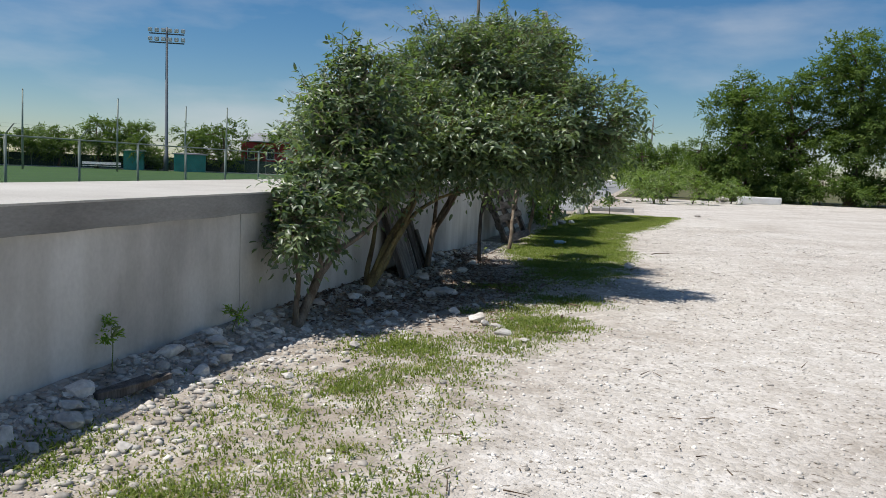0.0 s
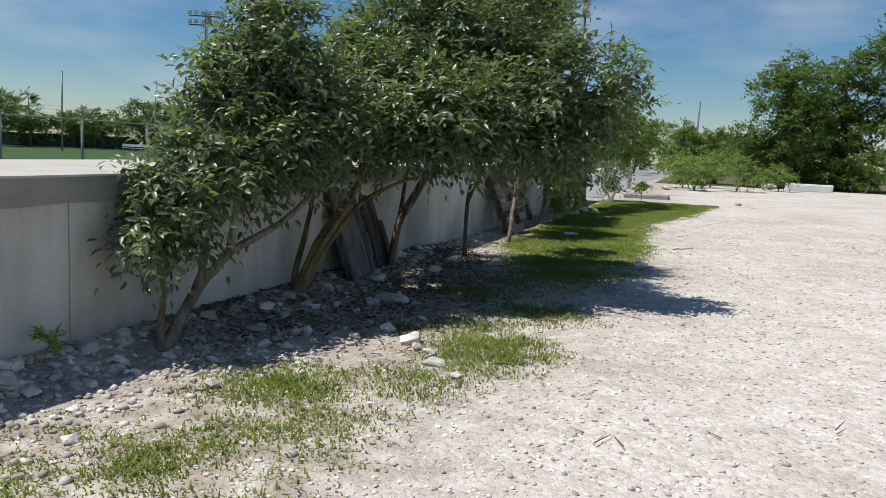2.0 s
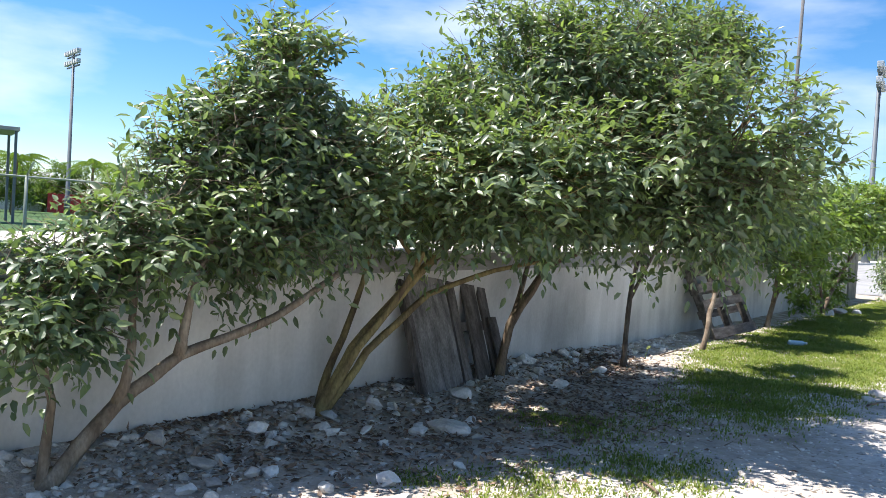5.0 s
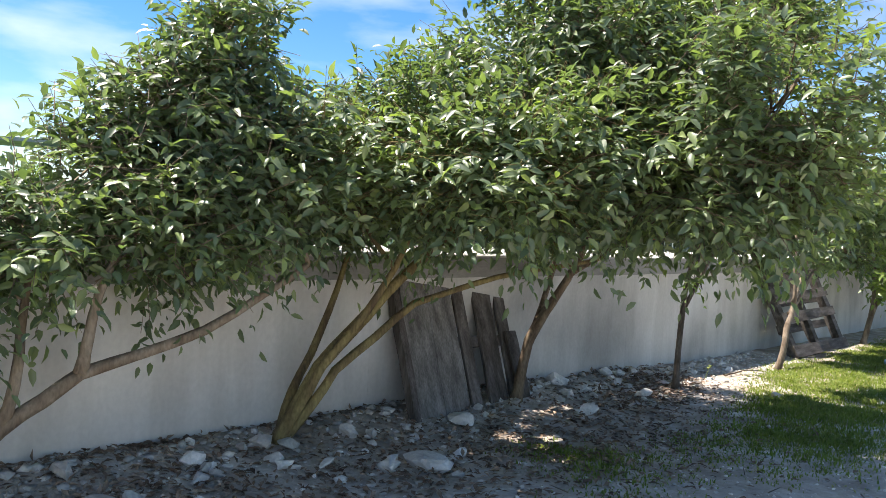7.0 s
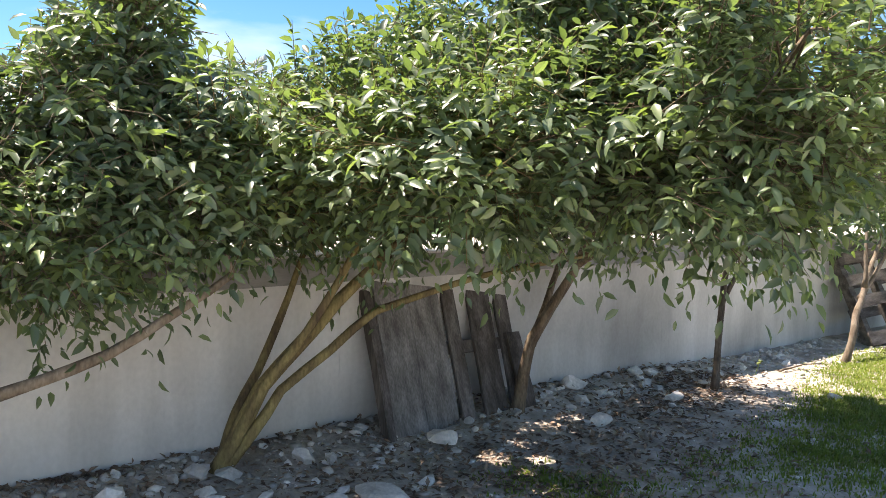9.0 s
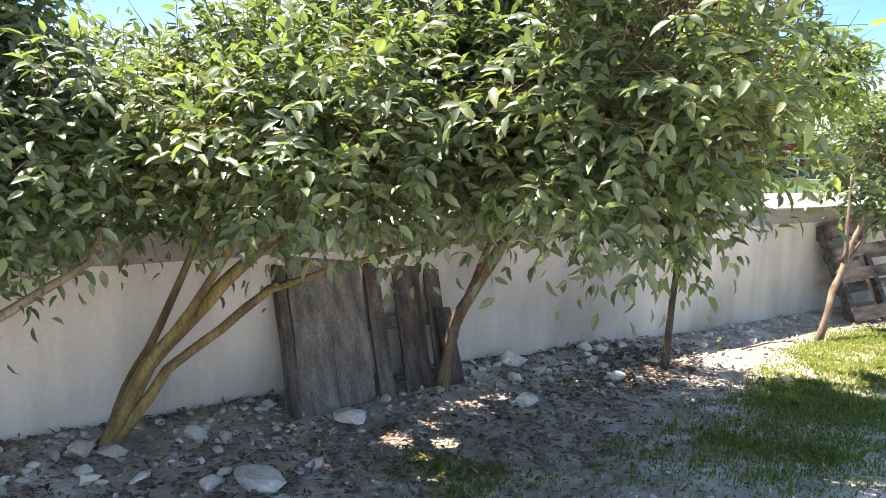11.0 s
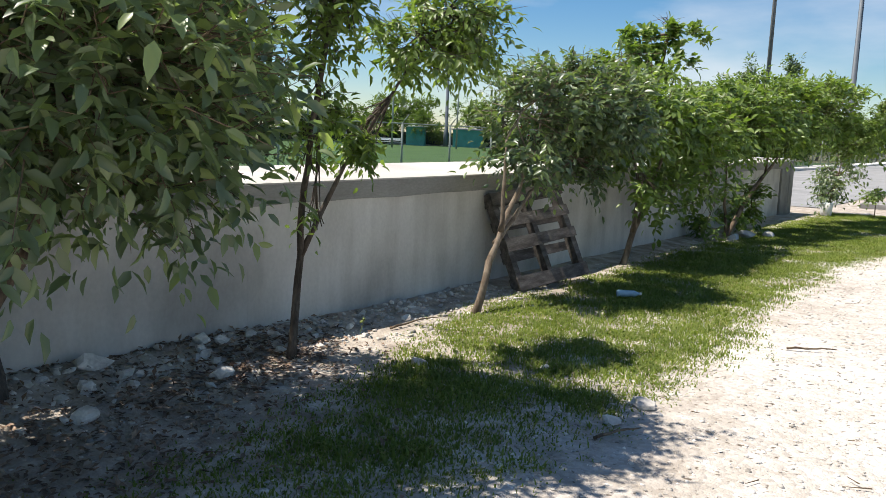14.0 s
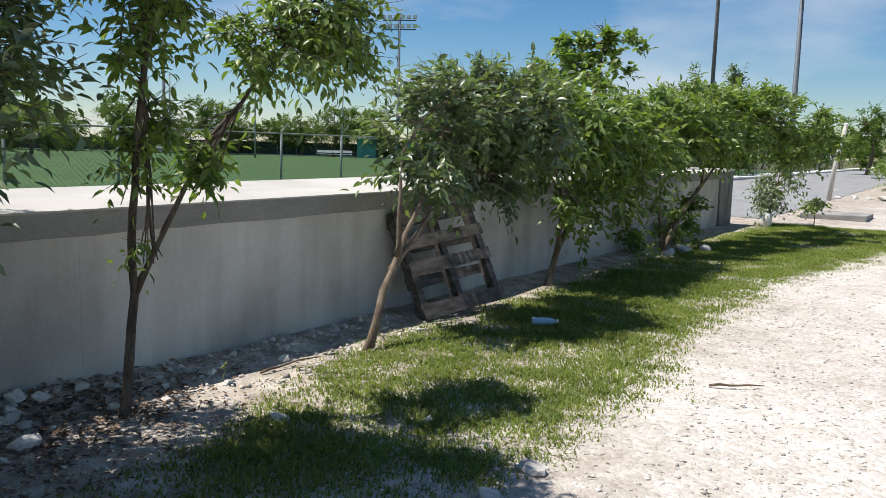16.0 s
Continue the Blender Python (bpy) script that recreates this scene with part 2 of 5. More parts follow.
M_MOSSY = material("mossy_stem_bark", [(0.09, 0.062, 0.038), (0.17, 0.13, 0.06), (0.25, 0.20, 0.085)], 7.0, 0.9, 0.005, 55, (1.5, 1.5, 0.5), 0.3, spec=0.2)
M_LEAF = leaf_material("dogwood_leaf", (0.054, 0.084, 0.045), (0.135, 0.182, 0.098), (0.29, 0.355, 0.125), rough=0.38, gloss=0.7)
M_LEAF1 = leaf_material("dogwood_leaf_single", (0.085, 0.12, 0.068), (0.15, 0.198, 0.11), (0.25, 0.31, 0.13), island=False, rough=0.38, gloss=0.6)
M_LEAF_Y = leaf_material("young_leaf", (0.09, 0.14, 0.035), (0.16, 0.225, 0.06), (0.28, 0.36, 0.08))
M_LEAF_FAR = leaf_material("far_leaf", (0.065, 0.105, 0.03), (0.11, 0.165, 0.045), (0.18, 0.235, 0.06), rough=0.8, gloss=0.15)
M_FRESH = leaf_material("fresh_seedling_leaf", (0.15, 0.24, 0.05), (0.24, 0.36, 0.07), (0.36, 0.48, 0.10), rough=0.6, gloss=0.3)
M_STEMLET = material("green_stemlet", [(0.12, 0.16, 0.05), (0.18, 0.22, 0.07)], 9.0, 0.8, 0, 60, fine=0.1)
# darker copy of the pebble colours; wall-foot shade put into the stone colour
M_RUBBLE = material("wall_shade_rubble", [(0.27, 0.24, 0.205), (0.46, 0.42, 0.37), (0.65, 0.61, 0.55)], 5.0, 0.93, 0.0, 60, fine=0.12, vary=0.35, island=True, spec=0.2)
M_DRY = material("dry_leaf_litter", [(0.11, 0.064, 0.042), (0.21, 0.138, 0.092), (0.34, 0.255, 0.185)], 8.0, 0.85, 0, 60, fine=0.2, vary=0.35, island=True)
M_GRASS = leaf_material("grass_blade", (0.10, 0.13, 0.035), (0.17, 0.22, 0.05), (0.32, 0.345, 0.115), rough=0.7, gloss=0.2)
M_STRAW = leaf_material("dry_grass_blade", (0.16, 0.17, 0.06), (0.30, 0.27, 0.12), (0.42, 0.38, 0.2), rough=0.7)
M_POST = material("green_grey_painted_steel", [(0.20, 0.235, 0.20), (0.29, 0.32, 0.28)], 3.0, 0.55, 0, 40, fine=0.1, metal=0.2)
M_MESH = material("galvanised_wire", [(0.05, 0.07, 0.06), (0.08, 0.10, 0.09)], 3.0, 0.6, 0, 40, fine=0.1)
M_STEEL = material("galvanised_mast_steel", [(0.085, 0.105, 0.125), (0.13, 0.15, 0.17)], 1.0, 0.6, 0, 20, fine=0.08)
M_POLE = material("weathered_timber_pole", [(0.13, 0.128, 0.13), (0.19, 0.185, 0.185)], 1.0, 0.85, 0, 20, (1, 1, 0.2), 0.15)
M_LAMP = material("floodlight_housing", [(0.42, 0.45, 0.48), (0.56, 0.58, 0.60)], 2.0, 0.4, 0, 20, fine=0.05, metal=0.3)
M_SCREEN = material("dark_green_windscreen", [(0.018, 0.035, 0.025), (0.03, 0.055, 0.04)], 0.6, 0.85, 0, 8, fine=0.15)
M_RED = material("red_painted_block", [(0.45, 0.03, 0.04), (0.56, 0.05, 0.055)], 1.0, 0.7, 0, 10, fine=0.06)
M_ROOF = material("grey_sheet_roof", [(0.24, 0.24, 0.25), (0.34, 0.34, 0.35)], 0.8, 0.6, 0, 10, fine=0.06)
M_TEAL = material("teal_painted_panel", [(0.04, 0.24, 0.21), (0.07, 0.32, 0.28)], 1.0, 0.6, 0, 10, fine=0.06)
M_WHITE = material("white_paint", [(0.70, 0.69, 0.66), (0.80, 0.79, 0.77)], 2.0, 0.6, 0, 20, fine=0.05)
M_DARK = material("dark_glass", [(0.02, 0.022, 0.025), (0.035, 0.037, 0.04)], 2.0, 0.25, 0, 20, fine=0.05)
M_PIPE = material("pale_weathered_post", [(0.46, 0.42, 0.36), (0.62, 0.58, 0.52)], 4.0, 0.8, 0.002, 30, (1, 1, 0.3), 0.15)
M_PLASTIC = material("cloudy_blue_plastic", [(0.22, 0.38, 0.48), (0.34, 0.50, 0.60)], 5.0, 0.25, 0, 30, fine=0.1)


# ---- mesh helpers ----
def mesh_from(name, verts, faces, mat, smooth=False):
    me = bpy.data.meshes.new(name)
    me.from_pydata([tuple(v) for v in verts], [], [tuple(f) for f in faces])
    me.materials.append(mat)
    if smooth:
        me.polygons.foreach_set("use_smooth", [True] * len(me.polygons))
    me.update()
    return me


def big_mesh(name, verts, faces, mat, smooth=False):
    """Fast mesh from numpy: verts (n,3), faces (m,k) all with k corners."""
    verts, faces = np.asarray(verts, np.float32), np.asarray(faces, np.int32)
    me = bpy.data.meshes.new(name)
    k = faces.shape[1]
    me.vertices.add(len(verts))
    me.vertices.foreach_set("co", verts.ravel())
    me.loops.add(faces.size)
    me.loops.foreach_set("vertex_index", faces.ravel())
    me.polygons.add(len(faces))
    me.polygons.foreach_set("loop_start", np.arange(0, faces.size, k, dtype=np.int32))
    me.polygons.foreach_set("loop_total", np.full(len(faces), k, np.int32))
    if smooth:
        me.polygons.foreach_set("use_smooth", np.ones(len(faces), bool))
    me.materials.append(mat)
    me.update(calc_edges=True)
    return me


def child(name, me, parent, label="", m=None, kind=""):
    ob = new(name, me)
    ob.parent = parent
    if m is not None:
        ob.matrix_basis = m
    return tagged(ob, label, kind=kind)


def part(name, bm, mat, parent, label="", m=None):
    me = bpy.data.meshes.new(name)
    bm.to_mesh(me)
    bm.free()
    me.materials.append(mat)
    return child(name, me, parent, label, m)


def box_bm(x0, x1, y0, y1, z0, z1, bevel=0.0, jitter=0.0):
    bm = bmesh.new()
    bmesh.ops.create_cube(bm, size=1)
    for v in bm.verts:
        v.co = Vector((x0 if v.co.x < 0 else x1, y0 if v.co.y < 0 else y1, z0 if v.co.z < 0 else z1))
        if jitter:
            v.co += Vector([random.uniform(-jitter, jitter) for _ in range(3)])
    if bevel:
        bmesh.ops.bevel(bm, geom=bm.edges[:], offset=bevel, segments=2, affect="EDGES", profile=0.6)
    return bm


def tube(points, radii, sides=8):
    """Vertices and quads of a tapering tube along points."""
    pts = [Vector(p) for p in points]
    verts, faces = [], []
    for i, p in enumerate(pts):
        d = (pts[min(i + 1, len(pts) - 1)] - pts[max(i - 1, 0)]).normalized()
        a = d.orthogonal().normalized() if i == 0 else (a - d * a.dot(d)).normalized()
        b = d.cross(a)
        for k in range(sides):
            w = 2 * math.pi * k / sides
            r = radii[i] * (1 + 0.10 * math.sin(3 * w + i * 1.3))
            verts.append(p + a * (math.cos(w) * r) + b * (math.sin(w) * r))
    for i in range(len(pts) - 1):
        for k in range(sides):
            j = (k + 1) % sides
            faces.append((i * sides + k, i * sides + j, (i + 1) * sides + j, (i + 1) * sides + k))
    n0 = len(verts)
    verts += [pts[0], pts[-1]]
    for k in range(sides):
        j = (k + 1) % sides
        faces.append((n0, j, k))
        faces.append((n0 + 1, n0 - sides + k, n0 - sides + j))
    return verts, faces


def wavy(a, b, steps, bend, sag=0.0):
    """A crooked line from a to b."""
    a, b = Vector(a), Vector(b)
    out = []
    off = Vector((random.uniform(-1, 1), random.uniform(-1, 1), random.uniform(-0.5, 0.5))) * bend
    for i in range(steps + 1):
        u = i / steps
        p = a.lerp(b, u) + off * math.sin(math.pi * u) + Vector((0, 0, sag * math.sin(math.pi * u)))
        if 0 < i < steps:
            p += Vector([random.uniform(-1, 1) for _ in range(3)]) * bend * 0.22
        out.append(p)
    return out


# ---- ground ----
def smooth01(a, b, v):
    u = min(1.0, max(0.0, (v - a) / (b - a)))
    return u * u * (3 - 2 * u)


def ground_z(x, y):
    """Height of the earth: rubble bank along the wall, gentle humps, field sunk behind the wall."""
    if x < -1.0:
        return -0.32
    high = np.interp(y, [5, 7.6, 9.5, 12, 14, 15, 29], [0.13, 0.15, 0.11, 0.13, 0.07, 0.04, 0.03])
    wide = np.interp(y, [6.6, 7.9, 9.3, 10.5, 13], [0.42, 0.22, 0.36, 0.5, 0.4])
    bank = float(high) * math.exp(-(max(0.0, x + 0.05) / float(wide)) ** 2) * (1 - smooth01(27, 29, y))
    hump = 0.018 * noise.noise((x * 1.3, y * 1.3, 0.0)) + 0.008 * noise.noise((x * 4.1, y * 4.1, 3.0))
    return bank + hump * (1 - smooth01(12, 20, abs(x - 3)))


def axis_steps(spans):
    out = []
    for a, b, s in spans:
        n = max(1, round((b - a) / s))
        out += [a + (b - a) * i / n for i in range(n)]
    return out + [spans[-1][1]]


gx = axis_steps([(-900, -100, 200), (-100, -10, 15), (-10, -1.2, 2.2), (-1.2, -0.6, 0.3), (-0.6, 5.5, 0.09), (5.5, 12, 0.8), (12, 60, 8), (60, 900, 140)])
gy = axis_steps([(-900, -60, 140), (-60, 0, 10), (0, 4, 0.5), (4, 22, 0.09), (22, 34, 0.4), (34, 100, 6), (100, 900, 160)])
gv = [(x, y, ground_z(x, y)) for y in gy for x in gx]
nx = len(gx)
gf = [(j * nx + i, j * nx + i + 1, (j + 1) * nx + i + 1, (j + 1) * nx + i) for j in range(len(gy) - 1) for i in range(nx - 1)]
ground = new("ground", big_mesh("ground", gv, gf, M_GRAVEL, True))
tagged(ground, "crushed white limestone ground, browner and stony along the wall", "ground", kind="structure")

field = new("playing_field", mesh_from("playing_field", [(-130, -60, -0.3), (-1.86, -60, -0.3), (-1.86, 28.6, -0.3), (-9.3, 30, -0.3), (-9.3, 112, -0.3), (-130, 112, -0.3)],
                                       [(0, 1, 2, 3, 4, 5)], M_TURF))
tagged(field, "flat dull green sports turf behind the wall", "sports field", kind="structure")

# road beyond the end of the wall, with a white kerb on its far side
road = new("road", mesh_from("road", [(-7.2, 29.6, 0.012), (0.3, 31.5, 0.012), (0.5, 300, 0.012), (-7.2, 300, 0.012)], [(0, 1, 2, 3)], M_ASPHALT))
tagged(road, "grey worn asphalt road beyond the wall", "road", kind="structure")
kerb = new("kerb", None)
tagged(kerb, "white concrete kerb along the far side of the road", "kerb", kind="structure")
for i in range(40):
    part("kerb_stone", box_bm(-7.5, -7.2, 32 + i * 3.0, 34.97 + i * 3.0, -0.32, 0.16, 0.02), M_KERB, kerb)
verge = new("verge", mesh_from("verge", [(-9.3, 29.8, 0.1), (-7.5, 29.8, 0.1), (-7.5, 300, 0.1), (-9.3, 300, 0.1), (-9.3, 29.8, -0.32), (-7.5, 29.8, -0.32), (-7.5, 300, -0.32), (-9.3, 300, -0.32)],
                               [(0, 1, 2, 3), (0, 4, 5, 1), (0, 3, 7, 4), (1, 5, 6, 2)], M_KERB))
tagged(verge, "pale concrete footpath behind the road kerb", "footpath", kind="structure")

M_SCRUB = material("scrubby_ground", [(0.05, 0.06, 0.025), (0.10, 0.10, 0.045), (0.17, 0.15, 0.085)], 1.2, 0.95, 0.0, 9, fine=0.3, spec=0.15)
for k, (xa, ya, xb, yb, z) in enumerate([(0.9, 55.5, 420, 700, 0.03), (-700, 112.6, -9.4, 700, -0.29), (-700, -200, -130.5, 112.6, -0.29)]):
    tagged(new("scrubland", mesh_from("scrubland", [(xa, ya, z), (xb, ya, z), (xb, yb, z), (xa, yb, z)], [(0, 1, 2, 3)], M_SCRUB)), "rough weedy ground under far trees", "ground", kind="structure")

# ---- wall ----
Y0, Y1 = -9.0, 28.8


def top_z(y):
    return 1.065 + (y - 6.5) * 0.0045


wall = new("wall_1", None)
tagged(wall, "long low rendered concrete wall with grey capping beam, streaked and stained", "wall", kind="structure")
joints = [Y0, -4.5, -1.4, 1.6, 4.6, 7.58, 10.6, 13.7, 16.75, 19.8, 22.9, 25.9, Y1]
for a, b in zip(joints, joints[1:]):
    z = top_z((a + b) / 2)
    bm = bmesh.new()
    bmesh.ops.create_cube(bm, size=1)
    for v in bm.verts:
        g = 0.004 if abs((a if v.co.y < 0 else b) - 7.58) < 0.01 else 0.0006
        y = a + g if v.co.y < 0 else b - g
        v.co = Vector((-0.30 if v.co.x < 0 else 0.0, y, -0.45 if v.co.z < 0 else top_z(y) - 0.153))
    part("wall_panel", bm, M_WALL, wall)
bm = bmesh.new()
bmesh.ops.create_cube(bm, size=1)
for v in bm.verts:
    y = Y0 if v.co.y < 0 else Y1
    v.co = Vector((-0.28 if v.co.x < 0 else -0.02, y, -0.4 if v.co.z < 0 else top_z(y) - 0.158))
part("wall_core", bm, M_PIER, wall)


def beam_mesh(x0, x1, drop0, drop1, step, wob, mat, name):
    """A long bar under the top line whose front arris wanders a little."""
    n = int((Y1 - Y0) / step)
    vs, fs = [], []
    for i in range(n + 1):
        y = Y0 + (Y1 - Y0) * i / n
        z = top_z(y)
        w = wob * noise.noise((0.0, y * 1.7, 5.0))
        w2 = wob * noise.noise((0.0, y * 3.1, 9.0))
        vs += [(x0, y, z - drop0), (x1 + w, y, z - drop0 + w2), (x1 + w, y, z - drop1), (x0, y, z - drop1)]
    for i in range(n):
        for k in range(4):
            a, b = 4 * i + k, 4 * i + (k + 1) % 4
            fs.append((a, b, b + 4, a + 4))
    fs += [(0, 3, 2, 1), (4 * n, 4 * n + 1, 4 * n + 2, 4 * n + 3)]
    return mesh_from(name, vs, fs, mat)


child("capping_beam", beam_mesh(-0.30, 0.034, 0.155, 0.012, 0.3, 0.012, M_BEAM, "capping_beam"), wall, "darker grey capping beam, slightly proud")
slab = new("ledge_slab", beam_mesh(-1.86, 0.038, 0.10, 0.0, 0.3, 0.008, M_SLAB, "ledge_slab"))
slab.data.transform(Matrix.Identity(4))
tagged(slab, "pale flat concrete ledge behind the wall top", "ledge", kind="structure")
for v in slab.data.vertices:            # thin in front of the beam, full depth behind it
    if v.co.x > -0.5 and v.co.z < top_z(v.co.y) - 0.05:
        v.co.z = top_z(v.co.y) - 0.0118
slab_back = new("ledge_footing", mesh_from("ledge_footing", [(-1.84, Y0, -0.4), (-0.32, Y0, -0.4), (-0.32, Y1, -0.4), (-1.84, Y1, -0.4), (-1.84, Y0, 0.90), (-0.32, Y0, 0.90), (-0.32, Y1, 0.90), (-1.84, Y1, 0.90)],
                                           [(0, 1, 5, 4), (1, 2, 6, 5), (2, 3, 7, 6), (3, 0, 4, 7), (4, 5, 6, 7), (0, 3, 2, 1)], M_BEAM))
tagged(slab_back, "concrete footing under the ledge", "footing", kind="structure")
pier = new("pier", None)
tagged(pier, "dark grey concrete pier closing the wall", "pier", kind="structure")
part("pier_shaft", box_bm(-1.88, 0.05, 28.8, 29.15, -0.4, 1.16, 0.012), M_PIER, pier)
part("pier_cap", box_bm(-1.9, 0.07, 28.78, 29.17, 1.16, 1.21, 0.01), M_SLAB, pier)
part("dark_face", box_bm(0.0, 0.045, 28.15, 28.8, -0.3, 1.02, 0.006), M_PIER, pier, "dark grey strip")


# ---- leaves, twigs and trees ----
LEAF = np.array([(0, 0, 0), (-0.46, 0.27, 0.08), (0.46, 0.27, 0.08), (0, 0.30, 0.0), (-0.40, 0.64, 0.04), (0.40, 0.64, 0.04), (0, 0.66, -0.04), (0, 1.0, -0.16)])
LEAF_T = np.array([(0, 3, 1), (0, 2, 3), (1, 3, 6), (1, 6, 4), (3, 2, 5), (3, 5, 6), (4, 6, 7), (6, 5, 7)])
KITE = np.array([(0, 0, 0), (-0.42, 0.45, 0.08), (0.42, 0.45, 0.08), (0, 1.0, -0.1)])
KITE_T = np.array([(0, 3, 1), (0, 2, 3)])


def unit(v):
    return v / np.maximum(np.linalg.norm(v, axis=-1, keepdims=True), 1e-9)


def leaf_cloud(rng, base, along, up, length, width, simple=False):
    """All leaves at once: base points, blade directions, normals, sizes -> verts, faces."""
    shape, tris = (KITE, KITE_T) if simple else (LEAF, LEAF_T)
    along = unit(along)
    side = unit(np.cross(along, up))
    nrm = np.cross(side, along)
    v = (base[:, None, :] + side[:, None, :] * (shape[None, :, 0:1] * width[:, None, None])
         + along[:, None, :] * (shape[None, :, 1:2] * length[:, None, None]) + nrm[:, None, :] * (shape[None, :, 2:3] * length[:, None, None]))
    f = tris[None] + (np.arange(len(base)) * len(shape))[:, None, None]
    return v.reshape(-1, 3), f.reshape(-1, 3)


def sprigs(rng, n, blobs, leaflets, reach, leaf_len, droop=0.35, fill=0.55, floor=0.14, clump=6):
    """Sprigs of pinnate leaflets in a cloud of ellipsoids: bases, directions, normals, sizes of the leaflets, and the twig lines."""
    blobs = np.asarray(blobs, float)
    vol = (blobs[:, 3] * blobs[:, 4] * blobs[:, 5]) ** 0.75
    m = max(4, n // clump)                      # branch ends, each with its own clump of sprays
    pick = rng.choice(len(blobs), m, p=vol / vol.sum())
    d = unit(rng.normal(size=(m, 3)))
    rad = fill + (1 - fill) * rng.random(m) ** 0.6
    rad *= 1 + 0.16 * np.sin(d[:, 0] * 6 + pick * 1.7) * np.sin(d[:, 1] * 5 + pick) + 0.08 * rng.normal(size=m)
    inner = np.maximum(blobs[pick, 3:6] - reach * 0.75, blobs[pick, 3:6] * 0.35)
    ends = blobs[pick, :3] + d * inner * rad[:, None]
    which = rng.integers(0, m, n)
    loose = reach * 0.36 * np.minimum(1.0, blobs[pick, 3:6].min(1) / 0.3)
    pos = ends[which] + rng.normal(size=(n, 3)) * loose[which][:, None] * (1, 1, 0.7)
    d = d[which]
    keep = pos[:, 2] > floor + 0.1 * rng.random(n)
    pos, d = pos[keep], d[keep]
    n = len(pos)
    out = unit(d * (1, 1, 0.8) + rng.normal(size=(n, 3)) * 0.45 + (0, 0, 0.25))
    size = reach * (0.7 + 0.6 * rng.random(n))
    B, A, U, L = [], [], [], []
    side = unit(np.cross(out, (0, 0, 1.0)) + 1e-6)
    for k in range(leaflets):
        u = (k // 2 + 0.6) / (leaflets / 2 + 0.3)
        sgn = 1 if k % 2 else -1
        if k == leaflets - 1:
            sgn, u = 0, 1.0
        p = pos + out * (size * u)[:, None] - np.array((0, 0, 1.0)) * (droop * size * u * u)[:, None]
        a = out * (0.55 if sgn else 1.0) + side * sgn * 0.95 - np.array((0, 0, 1.0)) * (droop * (0.6 + 0.8 * rng.random(n)))[:, None] + rng.normal(size=(n, 3)) * 0.42
        up = np.array((0, 0, 1.0)) + d * 0.6 + rng.normal(size=(n, 3)) * 0.45
        B.append(p), A.append(a), U.append(up), L.append(leaf_len * (0.65 + 0.6 * rng.random(n)))
    return np.concatenate(B), np.concatenate(A), np.concatenate(U), np.concatenate(L), pos, out, size


def twig_mesh(name, starts, ends, r, mat):
    """Three-sided twigs, all in one mesh."""
    d = unit(ends - starts)
    a = unit(np.cross(d, (0.3, 0.5, 0.8)))
    b = np.cross(d, a)
    ring = [(math.cos(w), math.sin(w)) for w in (0, 2.094, 4.189)]
    v = np.stack([starts + (a * c + b * s) * r for c, s in ring] + [ends + (a * c + b * s) * r * 0.4 for c, s in ring], 1)
    f = np.array([(0, 1, 4, 3), (1, 2, 5, 4), (2, 0, 3, 5)])[None] + (np.arange(len(starts)) * 6)[:, None, None]
    return big_mesh(name, v.reshape(-1, 3), f.reshape(-1, 4), mat)


one_leaf = mesh_from("leaf", LEAF * (0.46, 1, 1), LEAF_T, M_LEAF1)


